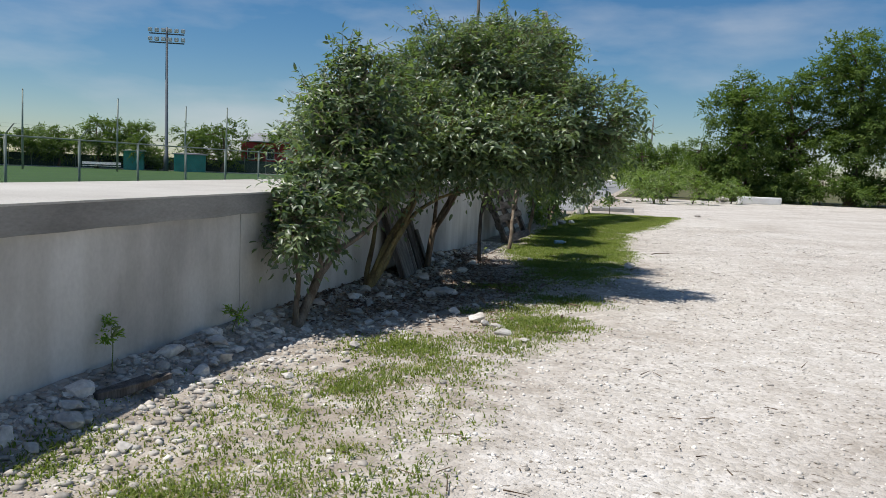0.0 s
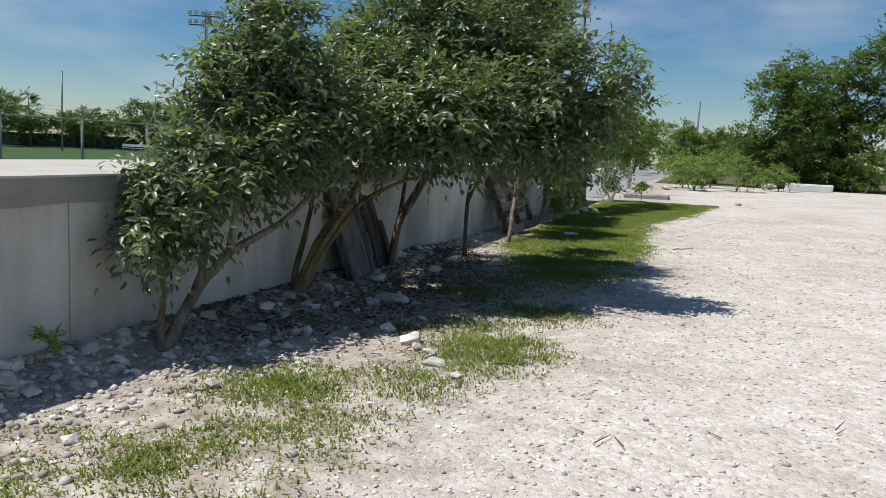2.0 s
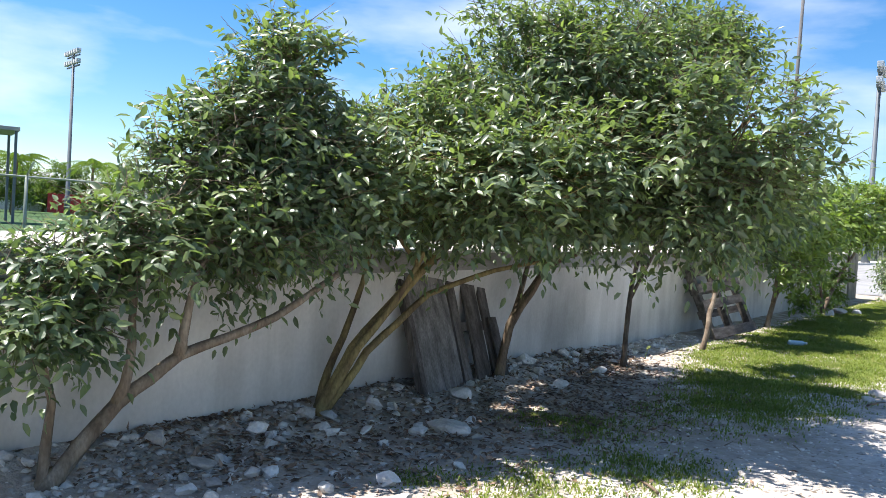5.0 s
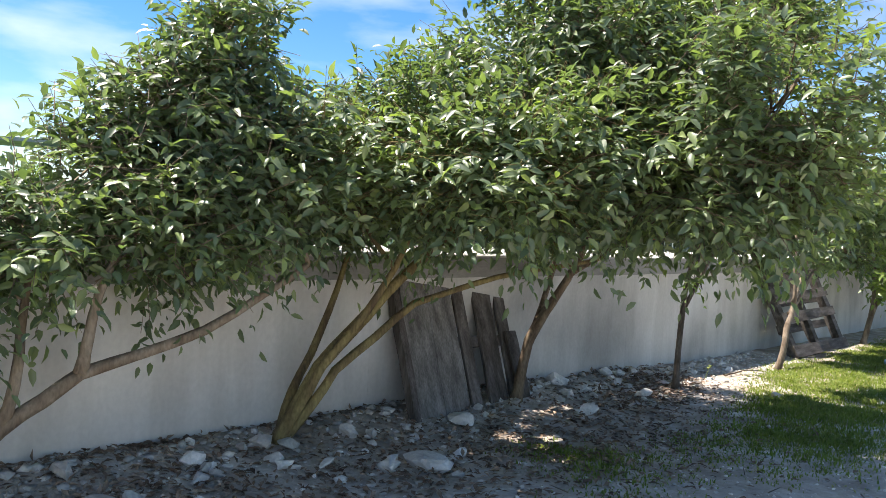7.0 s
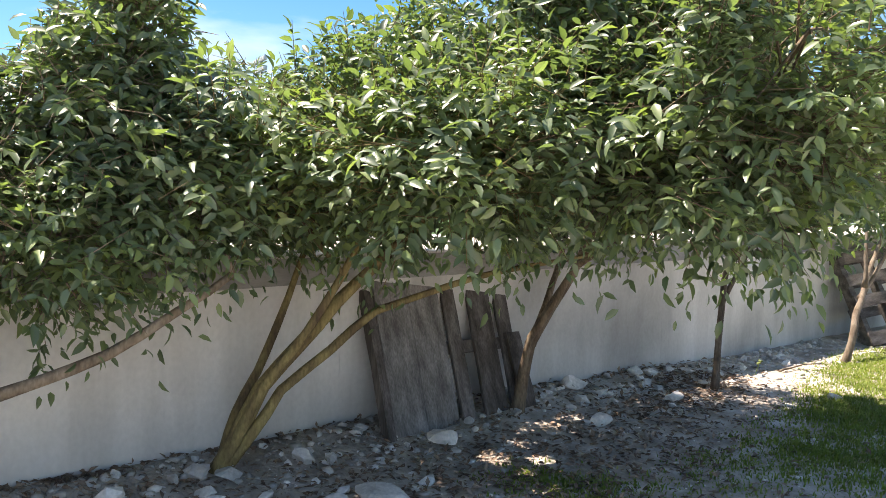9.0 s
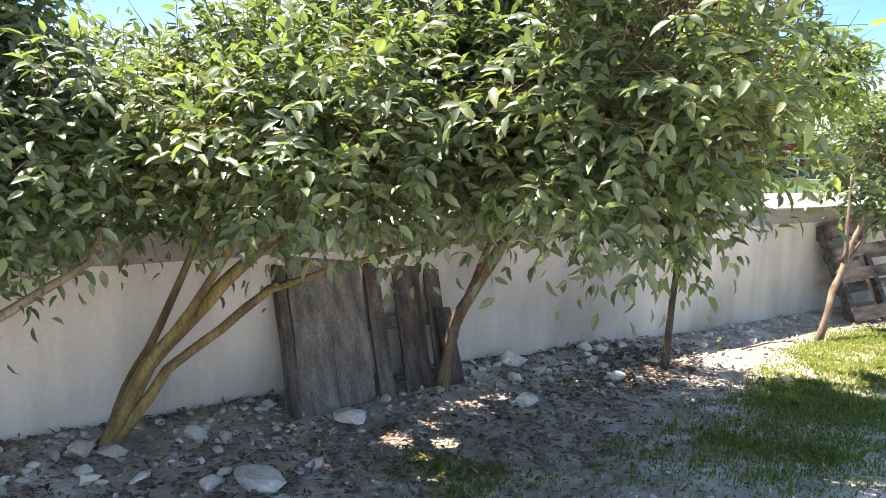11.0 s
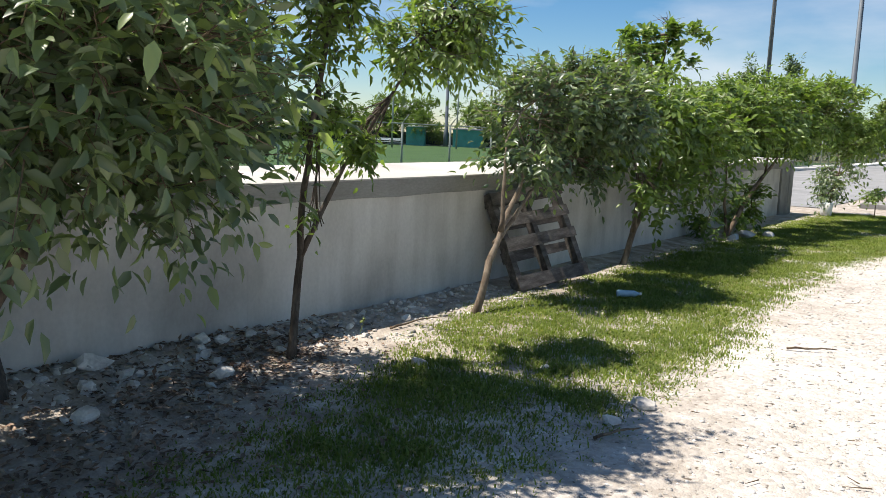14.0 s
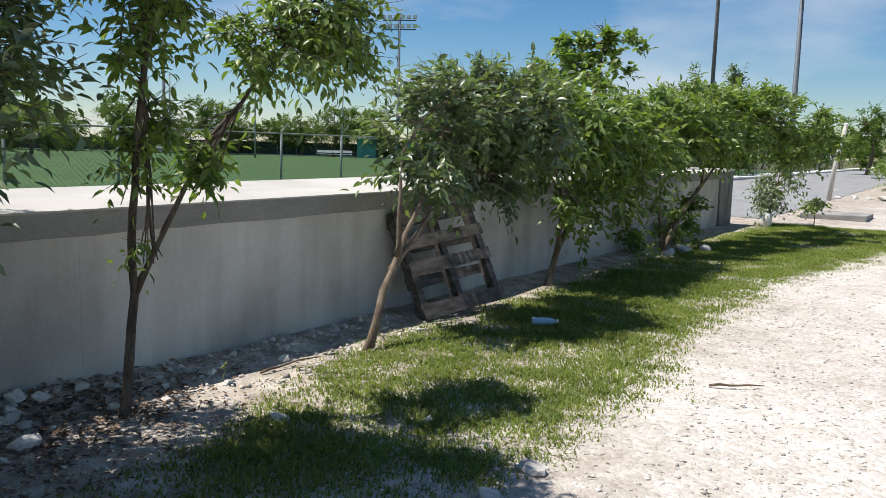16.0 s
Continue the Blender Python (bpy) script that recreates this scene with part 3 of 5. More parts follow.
def tree(name, label, base, stems, blobs, count, seed, leaf_len=0.095, leaflets=7, reach=0.26, bark=M_BARK, leaf=M_LEAF, trunk_r=0.05, singles=0,
         category="tree", group="", droop=0.35, simple=False, twigs=True, fill=0.6, width=0.46, floor=0.14, clump=7, gaps=()):
    """A tree: trunk stems (polylines), limbs into every lobe of the crown, twigs, sprays of leaflets."""
    random.seed(seed)
    rng = np.random.default_rng(seed)
    z0 = ground_z(base[0], base[1]) - 0.05
    root = new(name, None)
    root.location = (base[0], base[1], z0)
    tagged(root, label, category, group)
    off = Vector(root.location)
    tips = []
    for k, st in enumerate(stems):
        pts = [Vector((base[0], base[1], z0))] if k == 0 or st[0] == "base" else []
        line = [Vector(p) for p in st if p != "base"]
        pts += line
        fine_pts = []
        for a, b in zip(pts, pts[1:]):
            fine_pts += wavy(a, b, 4, 0.02)[:-1]
        fine_pts.append(pts[-1])
        n = len(fine_pts)
        r0 = trunk_r * (1.0 if k == 0 else 0.66)
        radii = [r0 * (1 - 0.62 * i / (n - 1)) * (1.35 if i == 0 else 1) for i in range(n)]
        v, f = tube([p - off for p in fine_pts], radii, 9)
        child("trunk" if k == 0 else "stem", mesh_from("trunk", v, f, bark, True), root)
        tips.append((fine_pts[-1], radii[-1]))
        if n > 6:
            tips.append((fine_pts[int(n * 0.66)], radii[int(n * 0.66)]))
    S, E = [], []
    for bl in blobs:
        c = Vector(bl[:3])
        tip, r = min(tips, key=lambda q: (q[0] - c).length)
        end = c + Vector((0, 0, bl[5] * 0.25))
        line = wavy(tip, end, 5, 0.05, 0.03)
        v, f = tube([p - off for p in line], [max(0.008, r * (0.85 - 0.6 * i / 5)) for i in range(6)], 7)
        child("limb", mesh_from("limb", v, f, bark, True), root)
        for _ in range(9):
            d = Vector(unit(rng.normal(size=3)))
            e = c + Vector((d.x * bl[3], d.y * bl[4], d.z * bl[5])) * 0.8
            s = line[random.randint(2, 5)]
            S.append(np.array(s - off)), E.append(np.array(e - off))
    B, A, U, L, pos, out, size = sprigs(rng, count, blobs, leaflets, reach, leaf_len, droop, fill, floor, clump)
    o = np.array(off)
    if gaps:                                    # thin places in the crown through which the sun reaches the earth
        ray = np.array(to_sun)
        keep, open_sprig = np.ones(len(B), bool), np.ones(len(pos), bool)
        for gx0, gy0, gr in gaps:
            for pts, flag in ((B, keep), (pos, open_sprig)):
                d = pts - np.array((gx0, gy0, 0.0))
                flag &= np.linalg.norm(d - np.outer(d @ ray, ray), axis=1) > gr * (0.75 + 0.5 * rng.random(len(pts)))
        B, A, U, L = B[keep], A[keep], U[keep], L[keep]
        pos, out, size = pos[open_sprig], out[open_sprig], size[open_sprig]
    if twigs:
        child("branchwork", twig_mesh("branchwork", np.array(S), np.array(E), 0.008, bark), root, kind="stuff")
        child("twiggery", twig_mesh("twiggery", pos - o, pos + out * size[:, None] * 0.8 - o, 0.003, bark), root, kind="stuff")
    if singles:
        near = np.argsort(-(B[:, 0] + 0.15 * rng.random(len(B))))[: singles * 5 : 5]
        mask = np.ones(len(B), bool)
        mask[near] = False
        al = unit(A[near])
        sd = unit(np.cross(al, U[near]))
        nm = np.cross(sd, al)
        for q in range(len(near)):
            m = Matrix.Identity(4)
            s = L[near[q]]
            for r in range(3):
                m[r][0], m[r][1], m[r][2], m[r][3] = sd[q, r] * s, al[q, r] * s, nm[q, r] * s, B[near[q], r] - o[r]
            child("leaf", one_leaf, root, m=m)
        B, A, U, L = B[mask], A[mask], U[mask], L[mask]
    v, f = leaf_cloud(rng, B - o, A, U, L, L * width, simple)
    child("foliage", big_mesh("foliage", v, f, leaf), root, kind="stuff")
    return root


ROW = "trees along the wall"
tree("tree", "small leaning dogwood with grey-green leaves rooted in wall-foot rubble", (0.25, 8.03),
     [[(0.28, 8.37, 0.35), (0.33, 8.67, 0.56), (0.42, 9.2, 0.73), (0.52, 9.7, 1.05)], [(0.28, 8.37, 0.35), (0.25, 8.45, 0.75), (0.18, 8.57, 1.25)], ["base", (0.25, 8.07, 0.40), (0.26, 8.0, 0.70)], [(0.33, 8.67, 0.56), (0.34, 8.73, 0.9), (0.25, 8.95, 1.5)]],
     [(0.27, 7.98, 0.83, 0.23, 0.22, 0.30), (0.25, 8.18, 1.0, 0.23, 0.23, 0.25), (0.25, 8.47, 1.14, 0.28, 0.27, 0.28), (0.22, 8.77, 1.42, 0.32, 0.29, 0.33), (0.22, 9.11, 1.78, 0.36, 0.31, 0.38),
      (0.22, 9.40, 2.14, 0.33, 0.27, 0.42), (0.32, 9.0, 1.22, 0.42, 0.40, 0.36), (0.32, 9.5, 1.5, 0.5, 0.46, 0.46)],
     2200, 11, group=ROW, leaflets=9, trunk_r=0.042, floor=0.5, singles=170, bark=M_BARK2, leaf_len=0.07, clump=11, width=0.43)
tree("tree", "many-stemmed leaning dogwood with mossy stems rooted by the wall", (0.21, 9.76),
     [[(0.34, 9.94, 0.48), (0.48, 10.27, 0.88), (0.63, 10.62, 1.25), (0.78, 10.92, 1.6)], ["base", (0.38, 10.02, 0.46), (0.48, 10.5, 0.82), (0.6, 11.1, 0.98), (0.95, 11.7, 1.12)], ["base", (0.20, 9.92, 0.42), (0.18, 10.17, 0.88), (0.05, 10.5, 1.5)], ["base", (0.40, 9.92, 0.50), (0.58, 10.24, 1.03), (0.63, 10.57, 1.6)]],
     [(0.3, 9.8, 1.5, 0.75, 0.6, 0.55), (0.6, 10.5, 1.65, 0.95, 0.75, 0.6), (-0.25, 10.3, 1.7, 0.65, 0.8, 0.55), (0.95, 11.0, 1.66, 0.85, 0.7, 0.55), (1.2, 10.45, 1.6, 0.6, 0.6, 0.46), (0.3, 11.0, 2.0, 0.7, 0.6, 0.5)],
     3000, 12, group=ROW, leaflets=9, trunk_r=0.046, floor=1.08, singles=200, bark=M_MOSSY, leaf_len=0.073, clump=11, width=0.41, gaps=((0.76, 11.10, 0.12), (0.92, 11.30, 0.11), (0.68, 11.38, 0.08), (1.04, 11.08, 0.07), (1.28, 10.98, 0.08), (1.15, 11.25, 0.05), (0.62, 9.1, 0.12)))
tree("tree", "large spreading dogwood leaning out from the wall over grass", (0.30, 11.72),
     [[(0.34, 11.8, 0.5), (0.5, 12.0, 0.95), (0.8, 11.9, 1.5), (1.0, 11.7, 2.0)], ["base", (0.36, 11.78, 0.55), (0.6, 11.9, 1.0), (1.4, 11.8, 1.5), (1.9, 11.5, 1.7)], [(0.34, 11.8, 0.5), (0.3, 12.1, 1.0), (0.3, 12.4, 1.8)]],
     [(0.6, 11.4, 2.3, 0.95, 0.85, 0.8), (1.2, 11.6, 2.5, 0.85, 0.8, 0.72), (0.2, 12.3, 2.3, 0.8, 0.8, 0.7), (1.75, 11.2, 1.8, 0.8, 0.8, 0.65), (2.3, 11.25, 1.95, 0.5, 0.5, 0.5),
      (1.1, 12.0, 1.75, 0.7, 0.7, 0.52), (1.3, 12.2, 2.4, 0.6, 0.5, 0.6), (1.75, 11.55, 1.45, 0.62, 0.6, 0.34), (1.2, 11.0, 1.68, 0.7, 0.65, 0.46), (0.7, 12.4, 1.9, 0.6, 0.6, 0.5), (1.2, 12.8, 2.8, 0.6, 0.65, 0.45), (0.8, 12.6, 2.7, 0.7, 0.7, 0.5), (0.9, 13.2, 2.95, 0.7, 0.6, 0.42), (0.9, 13.2, 2.95, 0.7, 0.6, 0.42), (1.3, 13.3, 2.9, 0.5, 0.5, 0.36), (1.3, 13.3, 2.9, 0.5, 0.5, 0.36), (0.1, 12.95, 2.45, 0.7, 0.65, 0.5), (1.2, 12.8, 2.8, 0.6, 0.65, 0.45), (2.42, 11.2, 1.72, 0.32, 0.36, 0.28), (0.2, 11.2, 1.32, 0.4, 0.75, 0.28), (0.25, 12.5, 1.32, 0.4, 0.75, 0.28)],
     6200, 13, group=ROW, leaflets=9, clump=11, trunk_r=0.042, floor=1.06, singles=290, leaf_len=0.074, reach=0.28, width=0.41, gaps=((0.76, 11.10, 0.12), (0.92, 11.30, 0.11), (0.68, 11.38, 0.08), (1.04, 11.08, 0.07), (1.28, 10.98, 0.08), (1.15, 11.25, 0.05)))
tree("sapling", "slim two-stemmed sapling with feathery crown beside the wall", (0.58, 13.56),
     [[(0.56, 13.66, 0.68), (0.72, 13.56, 1.26), (0.9, 13.5, 1.9), (1.0, 13.5, 2.4)], [(0.56, 13.66, 0.68), (0.74, 13.86, 1.26), (0.92, 14.1, 1.72), (1.0, 14.45, 2.15)]],
     [(0.92, 13.38, 2.12, 0.24, 0.23, 0.42), (0.92, 13.6, 2.3, 0.25, 0.2, 0.36), (1.0, 14.25, 2.05, 0.32, 0.30, 0.30), (1.05, 14.6, 2.28, 0.34, 0.32, 0.28), (0.78, 13.56, 1.65, 0.13, 0.11, 0.38), (0.86, 13.97, 1.5, 0.11, 0.13, 0.26), (0.66, 13.70, 0.95, 0.07, 0.09, 0.16), (0.72, 13.54, 1.32, 0.10, 0.10, 0.3), (0.76, 13.93, 1.3, 0.09, 0.1, 0.25), (1.0, 14.78, 2.12, 0.26, 0.26, 0.26)],
     720, 14, group=ROW, leaf=M_LEAF_Y, bark=M_SHADEBARK, trunk_r=0.028, singles=80, leaf_len=0.072, droop=0.6, reach=0.19, width=0.4)
tree("tree", "short leaning dogwood with tan trunk beside the propped pallet", (0.67, 15.55),
     [[(0.67, 15.75, 0.42), (0.66, 15.93, 0.66), (0.65, 16.22, 1.02), (0.65, 16.5, 1.4)], [(0.66, 15.85, 0.56), (0.68, 16.35, 0.98), (0.7, 17.05, 1.25)], [(0.66, 15.93, 0.66), (0.64, 15.98, 1.05), (0.6, 16.05, 1.45)]],
     [(0.62, 16.28, 1.6, 0.5, 0.45, 0.55), (0.65, 16.75, 1.88, 0.55, 0.5, 0.48), (0.7, 17.4, 1.8, 0.65, 0.65, 0.55), (0.6, 18.0, 1.65, 0.5, 0.5, 0.5), (0.72, 17.2, 1.22, 0.35, 0.45, 0.22)],
     1350, 15, group=ROW, trunk_r=0.036, leaf_len=0.085, clump=12, floor=0.95, bark=M_BARK2, singles=60)
tree("tree", "dense round-crowned dogwood tree by the wall", (0.5, 18.98),
     [[(0.55, 19.1, 0.40), (0.58, 19.5, 0.9), (0.5, 20.2, 1.5)], [(0.55, 19.1, 0.40), (0.55, 19.15, 1.0), (0.5, 18.9, 1.5)]],
     [(0.4, 19.2, 1.75, 0.65, 0.7, 0.62), (0.4, 20.3, 1.85, 0.7, 0.8, 0.62), (0.35, 21.5, 1.75, 0.7, 0.8, 0.66), (0.75, 19.15, 0.88, 0.42, 0.5, 0.26), (0.7, 20.8, 1.2, 0.6, 0.7, 0.4)],
     1700, 16, group=ROW, leaf_len=0.11, clump=13, trunk_r=0.042, bark=M_BARK2, leaf=M_LEAF_Y)
tree("tree", "bright green bushy tree with low arching stem near the wall end", (0.42, 23.2),
     [[(0.5, 23.7, 0.45), (0.6, 24.6, 1.0), (0.7, 25.4, 1.5)], ["base", (0.4, 23.1, 0.5), (0.4, 23.0, 1.2)]],
     [(0.4, 23.0, 1.85, 0.75, 0.9, 0.68), (0.6, 24.4, 2.05, 0.8, 0.9, 0.7), (0.9, 25.9, 2.15, 0.85, 1.0, 0.66), (1.4, 27.3, 2.0, 0.85, 1.0, 0.65), (1.7, 28.4, 1.75, 0.6, 0.8, 0.4), (0.3, 22.4, 0.5, 0.35, 0.5, 0.45), (0.35, 24.2, 0.45, 0.35, 0.9, 0.45)],
     2300, 17, group=ROW, leaf_len=0.11, clump=13, trunk_r=0.045, leaf=M_LEAF_Y)
tree("shrub", "dark drooping shrub at the end of the wall", (0.72, 29.6),
     [[(0.78, 29.7, 0.5), (0.85, 29.9, 1.1)]], [(0.85, 29.8, 0.85, 0.5, 0.6, 0.4), (0.75, 29.4, 0.45, 0.3, 0.4, 0.25), (0.9, 30.2, 1.35, 0.4, 0.5, 0.3)],
     230, 18, category="shrub", trunk_r=0.03, droop=0.7)
tree("seedling", "knee-high spindly seedling in the grass", (1.69, 29.4),
     [[(1.69, 29.4, 0.4), (1.70, 29.45, 0.7)]], [(1.69, 29.4, 0.5, 0.22, 0.22, 0.28)], 40, 19, category="seedling", trunk_r=0.012, leaf=M_LEAF_Y)
for k, (sx, sy, h) in enumerate([(0.08, 6.02, 0.27), (0.14, 7.28, 0.17), (0.5, 14.35, 0.14)]):
    z = ground_z(sx, sy)
    tree("seedling", "tiny bright green seedling sprouting from wall-foot rubble", (sx, sy),
         [[(sx, sy, z + h * 0.6), (sx + 0.01, sy + 0.01, z + h)]], [(sx, sy, z + h * 0.75, 0.07, 0.07, h * 0.42)], 22, 30 + k,
         category="seedling", trunk_r=0.004, bark=M_STEMLET, leaf=M_FRESH, leaf_len=0.036, reach=0.06, leaflets=7, width=0.3, droop=0.0, twigs=False)
tree("almond_tree", "tiered sea-almond tree with broad leaves beyond the wall", (-2.9, 28.0),
     [[(-2.9, 28.0, 1.5), (-2.8, 28.1, 3.0), (-2.7, 28.2, 3.9)]],
     [(-2.9, 27.6, 3.7, 0.9, 0.9, 0.22), (-2.6, 28.6, 3.9, 0.8, 1.0, 0.22), (-2.7, 28.0, 4.2, 0.5, 0.7, 0.18), (-2.9, 28.0, 3.1, 1.1, 1.3, 0.4), (-2.9, 27.0, 3.3, 0.8, 0.8, 0.3)],
     300, 20, trunk_r=0.09, leaf=M_LEAF_Y, leaf_len=0.17, leaflets=6, reach=0.2, width=0.6, droop=0.1)

# ---- boards and pallet leaning on the wall ----
def leaning(name, label, category, foot, top, along):
    """Empty whose x runs along the wall, y up the lean, z out of the face."""
    f, t = Vector(foot), Vector(top)
    up = (t - f).normalized()
    a = Vector(along).normalized()
    a = (a - up * a.dot(up)).normalized()
    out = a.cross(up)
    m = Matrix.Identity(4)
    for r in range(3):
        m[r][0], m[r][1], m[r][2], m[r][3] = a[r], up[r], out[r], f[r]
    root = new(name, None)
    root.matrix_world = m
    return tagged(root, label, category)


def board(parent, name, x0, x1, y0, y1, z0, z1, mat, slant=0.0, label=""):
    """A rough sawn board with a ragged end."""
    bm = bmesh.new()
    n = 6
    rows = []
    for i in range(n + 1):
        u = i / n
        y = y0 + (y1 - y0) * u
        s = slant * u
        e = [random.uniform(-0.004, 0.004) for _ in range(2)]
        rag = random.uniform(-0.012, 0.012) if i in (0, n) else 0
        rows.append([bm.verts.new(p) for p in ((x0 + s + e[0], y + rag, z0), (x1 + s + e[1], y - rag, z0), (x1 + s + e[1], y - rag, z1), (x0 + s + e[0], y + rag, z1))])
    for a, b in zip(rows, rows[1:]):
        for k in range(4):
            bm.faces.new((a[k], a[(k + 1) % 4], b[(k + 1) % 4], b[k]))
    bm.faces.new(rows[0][::-1])
    bm.faces.new(rows[-1])
    bmesh.ops.recalc_face_normals(bm, faces=bm.faces[:])
    return part(name, bm, mat, parent, label)


random.seed(4)
panel = leaning("fence_panel", "broken weathered grey board panel leaning against the wall", "fence panel", (0.30, 10.72, 0.05), (0.30 - 0.224 * 1.6, 10.75, 0.05 + 0.61 * 1.6), (-0.05, 1, 0))
board(panel, "post", -0.008, 0.047, 0, 0.86, -0.02, 0.04, M_WOOD, -0.006)
board(panel, "wide_board", 0.052, 0.295, 0, 1.02, 0, 0.022, M_BOARD, 0.020, "wide pale grey weathered board")
board(panel, "wide_board", 0.299, 0.542, 0.01, 1.04, 0.001, 0.023, M_BOARD, 0.020, "wide pale grey weathered board")
board(panel, "board", 0.582, 0.684, 0.0, 1.06, 0, 0.022, M_WOOD, 0.012)
board(panel, "board", 0.775, 0.971, 0.0, 1.04, 0.002, 0.024, M_WOOD, 0.034)
board(panel, "board", 1.019, 1.135, 0.05, 1.0, 0, 0.022, M_WOOD, 0.036)
board(panel, "short_board", 1.087, 1.212, 0.0, 0.56, 0.03, 0.052, M_WOOD, -0.020)
board(panel, "crossbar", 0.000, 1.162, 0.46, 0.54, -0.03, -0.003, M_WOOD, 0.000)
board(panel, "crossbar", 0.000, 1.069, 0.9, 0.97, -0.03, -0.003, M_WOOD, 0.000)

random.seed(5)
pallet = leaning("pallet", "weathered grey wooden shipping pallet propped against the wall", "pallet", (0.49, 16.62, 0.02), (0.07, 16.64, 0.91), (0.27, 0.95, 0.04))
for x, w in ((0.0, 0.07), (0.44, 0.06), (0.90, 0.07)):
    board(pallet, "stringer", x, x + w, 0.0, 1.0, -0.10, -0.004, M_PALLET)
for y, w in ((0.0, 0.13), (0.40, 0.12), (0.64, 0.11), (0.87, 0.12)):
    board(pallet, "deck_board", -0.01, 0.98, y, y + w, 0.0, 0.02, M_PALLET)
for y in (0.04, 0.30, 0.62, 0.88):
    board(pallet, "bottom_board", 0.0, 0.97, y, y + 0.10, -0.122, -0.104, M_PALLET)


# ---- stones ----
def stone_mesh(seed, flat=0.7, sub=2):
    random.seed(seed)
    bm = bmesh.new()
    bmesh.ops.create_icosphere(bm, subdivisions=sub, radius=1)
    s = Vector([random.uniform(0, 50) for _ in range(3)])
    for _ in range(9):                      # broken flat faces
        n = Vector([random.uniform(-1, 1) for _ in range(3)]).normalized()
        d = random.uniform(0.42, 0.72)
        for v in bm.verts:
            k = v.co.dot(n) - d
            if k > 0:
                v.co -= n * k
    for v in bm.verts:
        v.co *= 1 + 0.16 * noise.noise(v.co * 1.6 + s)
        v.co.z *= flat
        v.co.x *= 1.0 + 0.25 * math.sin(seed)
    me = bpy.data.meshes.new("stone")
    bm.to_mesh(me)
    bm.free()
    me.materials.append(M_STONE)
    return me


stones = [stone_mesh(100 + k, 0.55 + 0.08 * (k % 4), 1 if k % 3 else 2) for k in range(9)]
rubble = new("rubble_bank", None)
tagged(rubble, "loose bank of grey-white broken limestone along the wall foot", "rubble", kind="structure")
rng = np.random.default_rng(21)
random.seed(21)


def put_stone(x, y, r, parent=rubble, mesh=None):
    q = Euler((random.uniform(-0.4, 0.4), random.uniform(-0.4, 0.4), random.uniform(0, 6.3)))
    m = Matrix.LocRotScale((x, y, ground_z(x, y) + r * 0.22), q, (r, r * random.uniform(0.7, 1.1), r * random.uniform(0.8, 1.1)))
    child("stone", mesh or random.choice(stones), parent, m=m)


for _ in range(300):
    y = 4.2 + 12.0 * rng.random() ** 1.2
    spread = 0.36 if y < 8 else 0.6 if y < 10.5 else 0.45 if y < 13 else 0.22
    x = 0.05 + abs(rng.normal()) * spread
    r = 0.02 + 0.05 * rng.random() ** 2.2
    if x < 0.5 and y < 13.5:
        r *= 1.25
    put_stone(x, y, r)

LOOSE = "single stones in the rubble and grass"
for x, y, r, lab in [(0.89, 10.24, 0.12, "flat angular grey limestone block lying in the shade"), (0.78, 10.08, 0.07, "rounded grey stone beside an angular block"), (0.66, 12.11, 0.085, "rounded pale limestone cobble in leaf litter"),
                     (0.59, 12.99, 0.10, "white limestone block lying on leaf litter"), (1.52, 9.0, 0.10, "white limestone block half sunk in gravel"),
                     (2.02, 8.36, 0.045, "small white stone beside a grass tuft"), (0.45, 10.99, 0.10, "grey stone at the foot of the boards"),
                     (0.12, 12.48, 0.12, "rounded grey boulder at the wall foot"), (0.48, 8.71, 0.08, "pinkish limestone block near the tree foot"), (0.30, 9.78, 0.07, "pale stone against the mossy stems"), (0.40, 9.63, 0.06, "pale stone against the mossy stems"),
                     (0.27, 5.47, 0.075, "white stone on the rubble bank"), (0.13, 6.5, 0.09, "dark grey stone at the wall foot"), (0.20, 6.95, 0.08, "round grey stone at the wall foot"), (0.31, 6.74, 0.06, "flat white stone on the rubble bank"),
                     (2.66, 13.87, 0.055, "chalky white stone at the grass edge"), (2.68, 14.26, 0.065, "chalky white stone at the grass edge"), (1.24, 14.05, 0.07, "pale stone in the shaded grass"), (1.91, 14.54, 0.05, "pale stone in the grass"),
                     (0.75, 23.2, 0.16, "white broken concrete lump under a bush"), (0.95, 23.7, 0.13, "white broken concrete lump under a bush"),
                     (0.62, 22.9, 0.12, "white broken concrete lump under a bush"), (1.6, 8.85, 0.06, "pale stone in the gravel"), (1.81, 8.54, 0.06, "pale stone in the gravel"), (1.72, 8.78, 0.05, "pale stone in the gravel"), (0.82, 6.67, 0.045, "pale stone in the gravel"), (1.25, 9.25, 0.08, "pale stone in the rubble"), (1.12, 8.95, 0.06, "pale stone in the rubble")]:
    me = stone_mesh(int(x * 100 + y * 10), 0.6, 2)
    ob = new("stone", me)
    ob.matrix_world = Matrix.LocRotScale((x, y, ground_z(x, y) + r * 0.3), Euler((0.1, 0.1, x * 7)), (r * 1.15, r, r))
    tagged(ob, lab, "stone", LOOSE)

ICO = bmesh.new()
bmesh.ops.create_icosphere(ICO, subdivisions=1, radius=1)
ico_v = np.array([v.co[:] for v in ICO.verts])
ico_f = np.array([[v.index for v in f.verts] for f in ICO.faces])
ICO.free()


